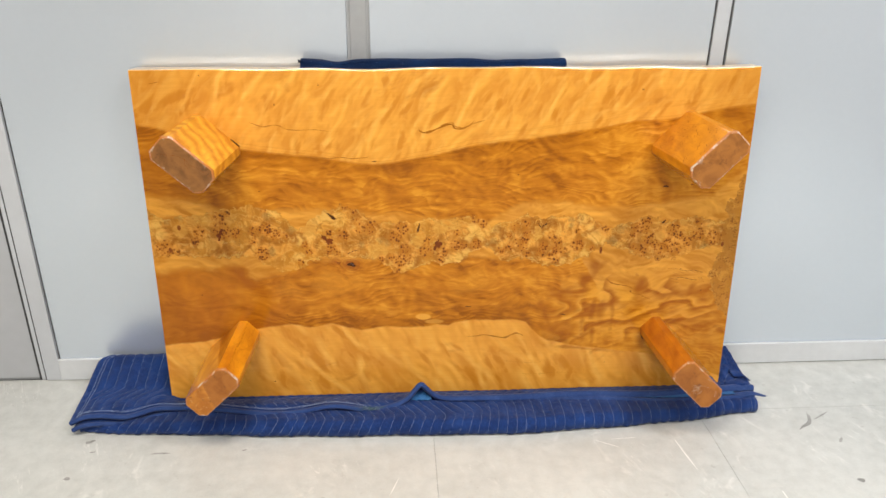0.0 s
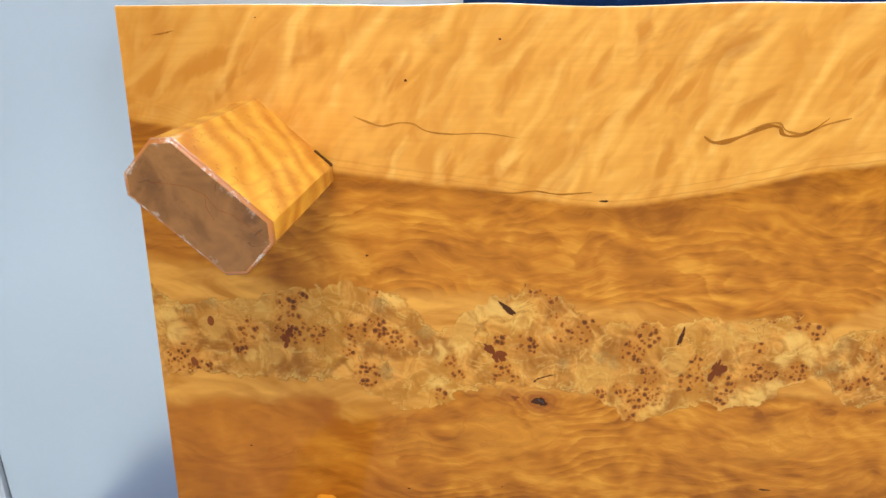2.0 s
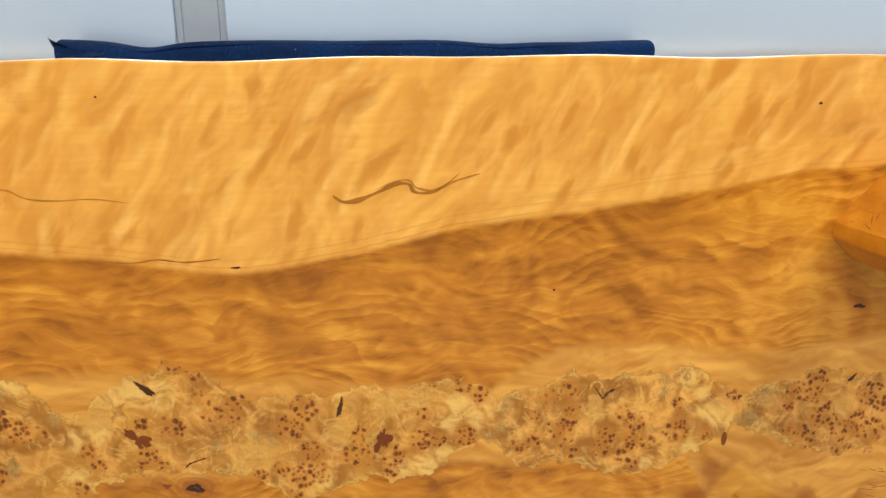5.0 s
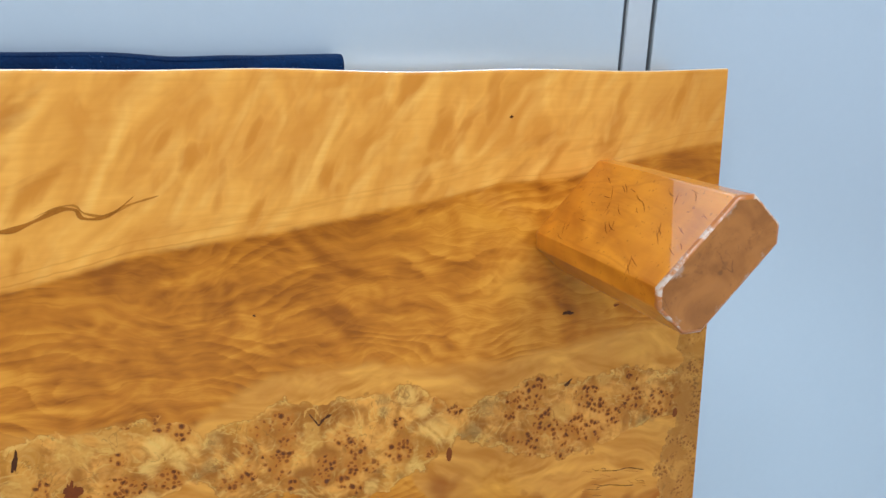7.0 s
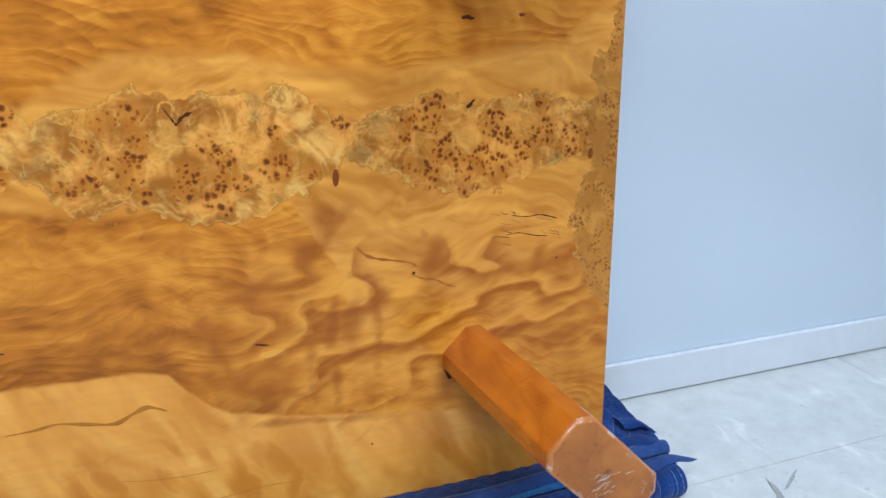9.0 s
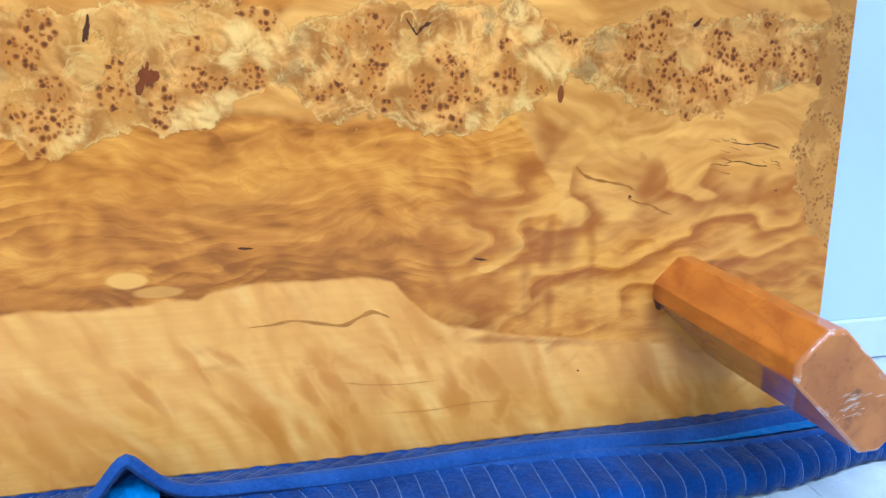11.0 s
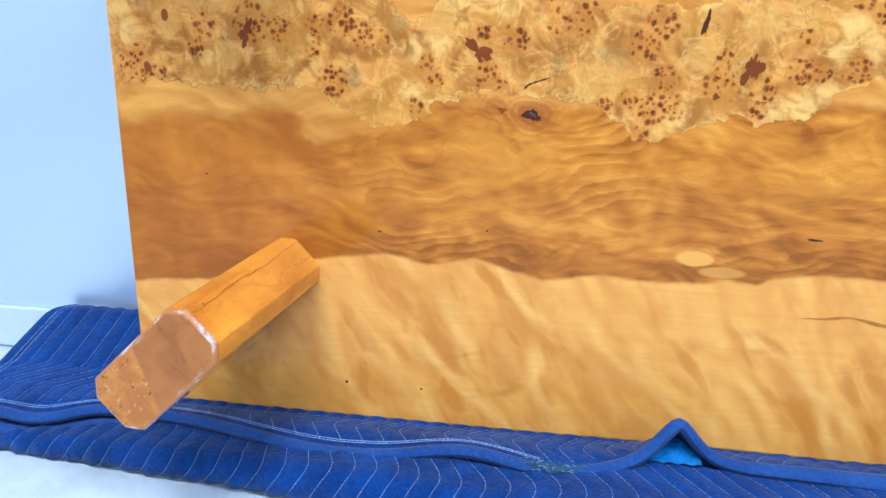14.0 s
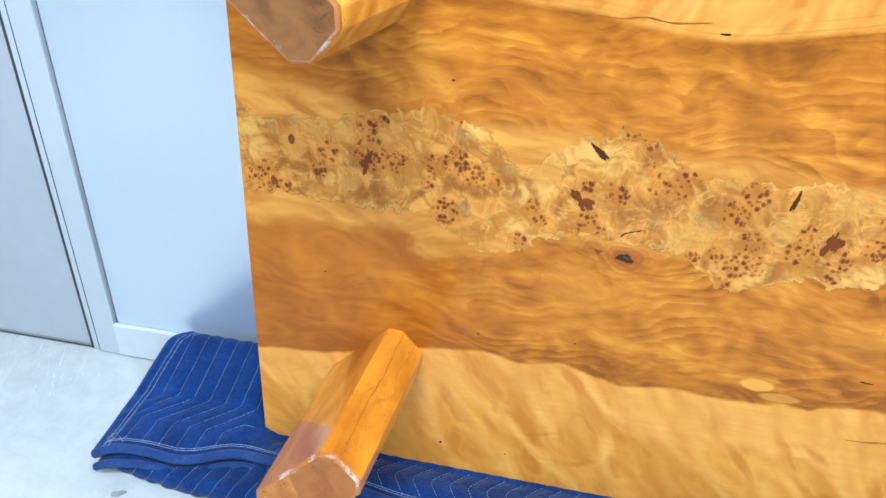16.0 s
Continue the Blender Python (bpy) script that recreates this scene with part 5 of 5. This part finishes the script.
for col, keep in ((0, 0.0), (1, 0.8), (2, 0.95), (-3, 0.95), (-2, 0.75), (-1, 0.0)):
    mid_point = np.array([X[col], ease(FRONT, X[col]) + 0.05, ease(FOLD_HEIGHT, X[col]) / 2])
    pts[:, col] = mid_point + (pts[:, col] - mid_point) * np.array([1, keep, keep])
link("lower_fold", grid_mesh("lower_fold", pts), BLUE, blanket, "rounded lower fold with chevron quilting", True)
# body of the folded layers behind
body = bmesh.new()
bmesh.ops.create_grid(body, x_segments=60, y_segments=12, size=1)
for p in body.verts:
    x = -0.068 + p.co.x * 0.915
    y0 = lerp(x, FRONT) + 0.03
    y = y0 + (p.co.y + 1) / 2 * (1.992 - y0)
    p.co = (x, y, min(lerp(x, FOLD_HEIGHT) - 0.008, 0.036 - 0.022 * min(max((y - 1.76) / 0.05, 0), 1)))
bmesh.ops.solidify(body, geom=body.faces[:], thickness=0.010)
part("inner_fold", body, BLUE, blanket)


def slab_dip(x, y):
    """How far the slab presses the cloth down."""
    e = np.clip((0.80 - np.abs(x)) / 0.05, 0, 1)
    return e * np.clip((y - 1.775) / 0.065, 0, 1) ** 1.5 * np.clip((1.99 - y) / 0.05, 0, 1)


def top_height(x, y, lift=0.0):
    lift = lift(x, y) if callable(lift) else lift
    z = 0.049 + 0.0025 * smooth_noise(x + y * 0.4, 12, 0.11) + (0.016 + 0.020 * (x < 0)) * np.clip((y - 1.87) / 0.11, 0, 1) * np.clip((np.abs(x) - 0.77) / 0.03, 0, 1) - 0.017 * np.clip((-x - 0.955) / 0.050, 0, 1) ** 2 * np.clip((1.90 - y) / 0.15, 0.2, 1)
    z = z + 0.008 * np.exp(-((x + 0.32) / 0.055) ** 2) * np.clip((1.80 - y) / 0.07, 0, 1)
    z = z - 0.008 * np.exp(-((x + 0.215) / 0.045) ** 2) + 0.006 * np.exp(-((x - 0.04) / 0.06) ** 2) * np.clip((1.80 - y) / 0.04, 0, 1)
    z = z - 0.008 * np.exp(-((x + 0.70) / 0.10) ** 2) * np.clip((1.80 - y) / 0.07, 0, 1)
    z = z + (0.012 * np.exp(-((x + 0.79) / 0.028) ** 2) - 0.006 * np.exp(-((x + 0.87) / 0.04) ** 2) + 0.004 * np.sin(x * 17)) * np.clip((1.79 - y) / 0.05, 0, 1)
    ridge = np.exp(-np.abs((x + 0.084) / 0.030) ** 1.5)
    z = z * (1 - slab_dip(x, y)) + (0.0295 + 0.0068 * x) * slab_dip(x, y)
    return z + lift + ridge * 0.055 * np.clip((1.846 - y) / 0.060, 0, 1) ** 0.7


def top_phase(x, y):
    wide = np.clip((-x - 0.74) / 0.05, 0, 1)
    bend = (np.sqrt((y - 1.802) ** 2 + 0.009 ** 2) * 0.68) * (1 - wide) - np.clip(1.875 - y, 0, 0.06) * 0.95 * wide
    return (x - bend) / 0.0275


def left_bow(f):
    """How the left edge wanders from front to back."""
    return 0.006 * f - 0.02 * f * (1 - f) + 0.03 * np.clip((f - 0.88) / 0.12, 0, 1) ** 2


def sheet(name, edge, x0, x1, back, lift, phase, lab, thick=0.007, drop=0.0, n=1300, m=64):
    """A quilted layer with its free edge to the front."""
    xs = np.linspace(x0, x1, n)
    f = np.linspace(0, 1, m)
    XX, FF = np.meshgrid(xs, f)
    y0 = ease(edge, XX)
    YY = y0 + FF * (back - y0)
    XS = XX + left_bow(FF) * np.clip((-XX - 0.6) / 0.3, 0, 1)
    ZZ = top_height(XS, YY, lift) - drop * (1 - FF) + (0.0030 + 0.0007 * smooth_noise(XS * 1.3 + YY * 0.8, 19, 0.012)) * puff(phase(XS, YY)) * np.clip(FF * 14 - 0.6, 0, 1)
    top = np.stack([XS, YY, ZZ], -1)
    under = top[::-1].copy()
    under[..., 2] -= thick
    ob = link(name, grid_mesh(name, np.concatenate([top, under]), closed=True), BLUE, blanket, lab, True)
    return ob


def hem_path(edge, x0, x1, lift, drop=0.0, dy=0.0, dz=0.0, n=420):
    xs = np.linspace(x0, x1, n)
    ys = ease(edge, xs)
    return np.stack([xs, ys + dy, top_height(xs, ys + dy, lift) - drop + dz], -1)


def low_lift(x, y):
    """How far the middle layer lies below the top one."""
    return np.interp(x, [-0.95, -0.70, 0.1, 0.4], [-0.015, -0.013, -0.010, -0.008])


sheet("middle_layer", EDGE2, -0.998, 0.852, 1.96, low_lift, top_phase, "middle layer of blue quilted cloth", drop=0.002)
link("binding", tube_mesh("binding", hem_path(EDGE2, -0.998, 0.852, low_lift, 0.002, dz=-0.003), np.interp(np.linspace(-0.998, 0.852, 420), [0.05, 0.25], [0.0062, 0.0078])), HEM, blanket, "lighter blue edge binding", True)
sheet("top_layer", EDGE, -1.006, 0.860, 1.996, 0.0, top_phase, "top layer of blue quilted cloth")
link("binding", tube_mesh("binding", hem_path(EDGE, -1.006, 0.860, 0.0, dz=-0.0035), np.interp(np.linspace(-1.006, 0.860, 420), [-0.05, 0.15], [0.0074, 0.0112])), HEM, blanket, "lighter blue edge binding", True)
lf = np.linspace(0, 1, 140)
left = np.stack([-1.006 + left_bow(lf), 1.744 + lf * 0.252, 0 * lf], -1)
left[:, 2] = top_height(left[:, 0], left[:, 1]) - 0.0035
link("binding", tube_mesh("binding", left, 0.0062), HEM, blanket, "lighter blue edge binding", True)


def flat_tail(a, b, w, material, lab=""):
    """A flat cloth corner drawn out to a point."""
    a, b = np.array(a), np.array(b)
    f = np.linspace(0, 1, 16)[:, None]
    ring = np.array([(math.cos(q), math.sin(q)) for q in np.linspace(0, 2 * math.pi, 13)])
    mid_line = a + (b - a) * f + np.array([0, 0, 1]) * (0.006 * np.sin(f * 3.1) - 0.002 * np.sin(f * 9))
    size = (1 - f ** 1.6) * w + 0.0004
    rows = np.stack([np.stack([c[0] + 0 * ring[:, 0], c[1] + ring[:, 0] * sz, c[2] + ring[:, 1] * min(sz, 0.0035)], -1) for c, sz in zip(mid_line, size[:, 0])])
    link("binding_tail", grid_mesh("binding_tail", rows), material, blanket, lab, True)


flat_tail((0.80, 1.778, 0.040), (0.890, 1.768, 0.041), 0.014, HEM, "loose pointed binding end")
flat_tail((0.79, 1.822, 0.048), (0.868, 1.806, 0.049), 0.020, BLUE)
flat_tail((0.82, 1.862, 0.058), (0.872, 1.838, 0.046), 0.016, BLUE)
# lighter lining between the two free edges
LX, LY = np.meshgrid(np.linspace(0.38, 0.80, 120), np.linspace(0, 1, 8))
lya, lyb = ease(EDGE2, LX) + 0.006, ease(EDGE, LX) + 0.012
yy = lya + (lyb - lya) * LY
pocket = np.stack([LX, yy, top_height(LX, yy, low_lift) + 0.0030 + 0.0004 * np.sin(LX * 240 + LY * 5)], -1)
link("lining", grid_mesh("lining", pocket), LINING, blanket, "light blue lining between the two hems", True)
# bunched cloth rising behind the slab's end
bx = np.linspace(0.70, 0.86, 30)
by = np.linspace(0, 1, 16)
BX, BY = np.meshgrid(bx, by)
rise = np.clip((0.865 - BX) / 0.09, 0, 1) ** 0.8
pile = np.stack([BX + 0.02 * BY, 1.875 + BY * 0.115, 0.030 + rise * 0.055 * np.sin(BY * np.pi * 0.80 + 0.2) + 0.004 * np.sin(BX * 160 + BY * 3)], -1)
under = pile[::-1].copy()
under[..., 2] = 0.02
link("bunched_corner", grid_mesh("bunched_corner", np.concatenate([pile, under]), closed=True), BLUE, blanket, "bunched corner behind the slab", True)
# lighter lining showing in the open ripple
lx = np.linspace(-0.112, -0.056, 24)
ly = np.linspace(0, 1, 10)
LX, LY = np.meshgrid(lx, ly)
yy = 1.788 + LY * 0.047
deep = 0.0455 + 0.012 * LY + 0.018 * np.exp(-((LX + 0.084) / 0.02) ** 2) * LY + 0.001 * np.sin(LX * 400)
pocket = np.stack([LX, yy, np.minimum(deep, top_height(LX, yy) - 0.010)], -1)
link("lining", grid_mesh("lining", pocket), LINING, blanket, "light blue lining in the open ripple", True)


def ribbon(bm, a, b, nrm, w, lift=0.0012):
    a, b, nrm = Vector(a), Vector(b), Vector(nrm)
    s = (b - a).cross(nrm)
    if s.length < 1e-7:
        return
    s = s.normalized() * w
    up = nrm * lift
    bm.faces.new([bm.verts.new(p) for p in (a - s + up, b - s + up, b + s + up, a + s + up)])


def stitch_lines(bm, phase, point, us, rng, w=0.00030):
    """Dashes where the phase is whole, line by line."""
    for k in range(*rng):
        prev = None
        for j, s in enumerate(us):
            x = k * 0.0268
            for _ in range(8):
                x = x - (phase(np.array(x), np.array(s)) - k) * 0.0272
            if not -0.965 < x < 0.83:
                prev = None
                continue
            p, nrm = point(np.array(x), np.array(s))
            if p is None:
                prev = None
                continue
            if prev is not None and j % 4:
                ribbon(bm, prev, p, nrm, w, 0.0022)
            prev = p


def top_point(x, s):
    y = ease(EDGE, x) + 0.008 + s * (1.99 - ease(EDGE, x))
    if abs(x) < 0.775 and y > 1.843 or 0.06 < x < 0.78:
        return None, None
    z = top_height(x, y)
    return np.array([x, y, z + 0.0012]), np.array([0, -0.2, 0.98])


def top_phase_s(x, s):
    y = ease(EDGE, x) + 0.008 + s * (1.99 - ease(EDGE, x))
    return top_phase(x, y)


bm = bmesh.new()
stitch_lines(bm, fold_phase, fold_point, np.linspace(0.10, 1.85, 124), (-39, 34))
part("stitching", bm, THREAD, blanket, "white chevron stitching")
bm = bmesh.new()
stitch_lines(bm, top_phase_s, top_point, np.linspace(0.02, 0.98, 150), (-40, 34))
part("stitching", bm, THREAD, blanket, "white chevron stitching")
bm = bmesh.new()
for dy, x0, x1 in ((0.010, -0.992, -0.235), (0.0135, -0.992, -0.235)):
    p = hem_path(EDGE, x0, x1, 0.0, dy=dy, dz=0.0045, n=900)
    for a, b, i in zip(p, p[1:], range(9999)):
        if i % 6:
            ribbon(bm, a, b, (0, -0.5, 0.86), 0.0004)
for dx in (0.016, 0.024):
    p = left + np.array([dx, 0, 0])
    p[:, 2] = top_height(p[:, 0], p[:, 1]) + 0.0026
    for a, b, i in zip(p, p[1:], range(9999)):
        if i % 6:
            ribbon(bm, a, b, (0, 0, 1), 0.00055)
for x in (0.836, 0.846):
    prev = None
    for j, sv in enumerate(np.linspace(0.08, 1.0, 34)):
        p, nrm = fold_point(np.array(x), np.array(sv))
        if prev is not None and j % 4:
            ribbon(bm, prev, p, nrm, 0.0004)
        prev = p
# crossed tacks where the two hems meet at the corner
for cx, cy, dx, dy in ((-0.986, 1.757, 0.014, 0.010), (-0.968, 1.762, 0.013, 0.011), (-0.990, 1.770, 0.010, 0.012)):
    for sx in (1, -1):
        a = [cx - dx * sx / 2, cy - dy / 2, 0.0]
        b = [cx + dx * sx / 2, cy + dy / 2, 0.0]
        a[2], b[2] = (float(top_height(np.array(p[0]), np.array(p[1]))) + 0.004 for p in (a, b))
        ribbon(bm, a, b, (0, -0.3, 0.95), 0.0005)
part("hem_stitching", bm, THREAD, blanket, "double white hem stitching")
# frayed mend on the binding
rng = random.Random(4)
bm = bmesh.new()
bm2 = bmesh.new()
for i in range(420):
    x = -0.222 + rng.gauss(0, 0.017)
    y = float(ease(EDGE, np.array(x))) + rng.uniform(-0.008, 0.006)
    z = float(top_height(np.array(x), np.array(y))) + rng.uniform(0.001, 0.006)
    a = rng.uniform(0, 6.28)
    l = rng.uniform(0.002, 0.007)
    ribbon(bm if i % 7 else bm2, (x, y, z), (x + l * math.cos(a), y + l * math.sin(a) * 0.6, z + rng.uniform(-0.002, 0.002)), (0, -0.6, 0.8), 0.00028)
part("frayed_mend", bm, TEAL, blanket, "teal frayed mending threads")
part("frayed_mend", bm2, THREAD, blanket, "pale frayed mending threads")

# ---- cloth pad between the slab's upper edge and the wall ----
pad = thing("cloth_pad", "folded dark navy cloth between the table edge and the wall", "cloth")
n = 160
xs = np.linspace(-0.378, 0.284, n)
topz = 0.9385 + 0.0012 * smooth_noise(xs, 21, 0.05) - 0.006 * np.exp(-((xs + 0.285) / 0.03) ** 2) + 0.003 * np.clip((xs - 0.2) / 0.08, 0, 1) - 0.003 * np.exp(-((xs - 0.10) / 0.04) ** 2)
prof = []
for a in np.linspace(0, np.pi, 13):
    prof.append((1.968 - 0.024 * math.cos(a), 0.010 * math.sin(a) - 0.010))
prof = [(1.944, -0.30)] + prof + [(1.992, -0.30)]
pts = np.array([[(x, y + 0.002 * math.sin(x * 23), topz[i] + z) for y, z in prof] for i, x in enumerate(xs)])
pts[0] += (0.004, 0, -0.003)
mesh = grid_mesh("folded_cloth", pts)
bm = bmesh.new()
bm.from_mesh(mesh)
for ring in ([p for p in bm.verts if p.index < len(prof)], [p for p in bm.verts if p.index >= (n - 1) * len(prof)]):
    bm.faces.new(ring)
bmesh.ops.recalc_face_normals(bm, faces=bm.faces[:])
part("folded_cloth", bm, NAVY, pad, "", True)
# turned-up corner at one end, and a lapped seam along the top
corner = bmesh.new()
rows = [[corner.verts.new((-0.3785 + 0.030 * a - 0.004 * c, 1.9415 + 0.036 * c, 0.929 + 0.0135 * (1 - a) ** 1.3 * (0.6 + 0.4 * math.cos(c * 5)) - 0.004 * c)) for a in np.linspace(0, 1, 7)] for c in np.linspace(0, 1, 7)]
for p, q in zip(rows, rows[1:]):
    for k in range(6):
        corner.faces.new((p[k], p[k + 1], q[k + 1], q[k]))
bmesh.ops.solidify(corner, geom=corner.faces[:], thickness=0.003)
part("turned_corner", corner, NAVY, pad, "turned-up cloth corner", True)
seam = np.stack([xs[4:-4], 1.951 + 0.002 * np.sin(xs[4:-4] * 31), topz[4:-4] - 0.0035], -1)
link("lapped_edge", tube_mesh("lapped_edge", seam, 0.0016), NAVY, pad, "lapped cloth edge", True)
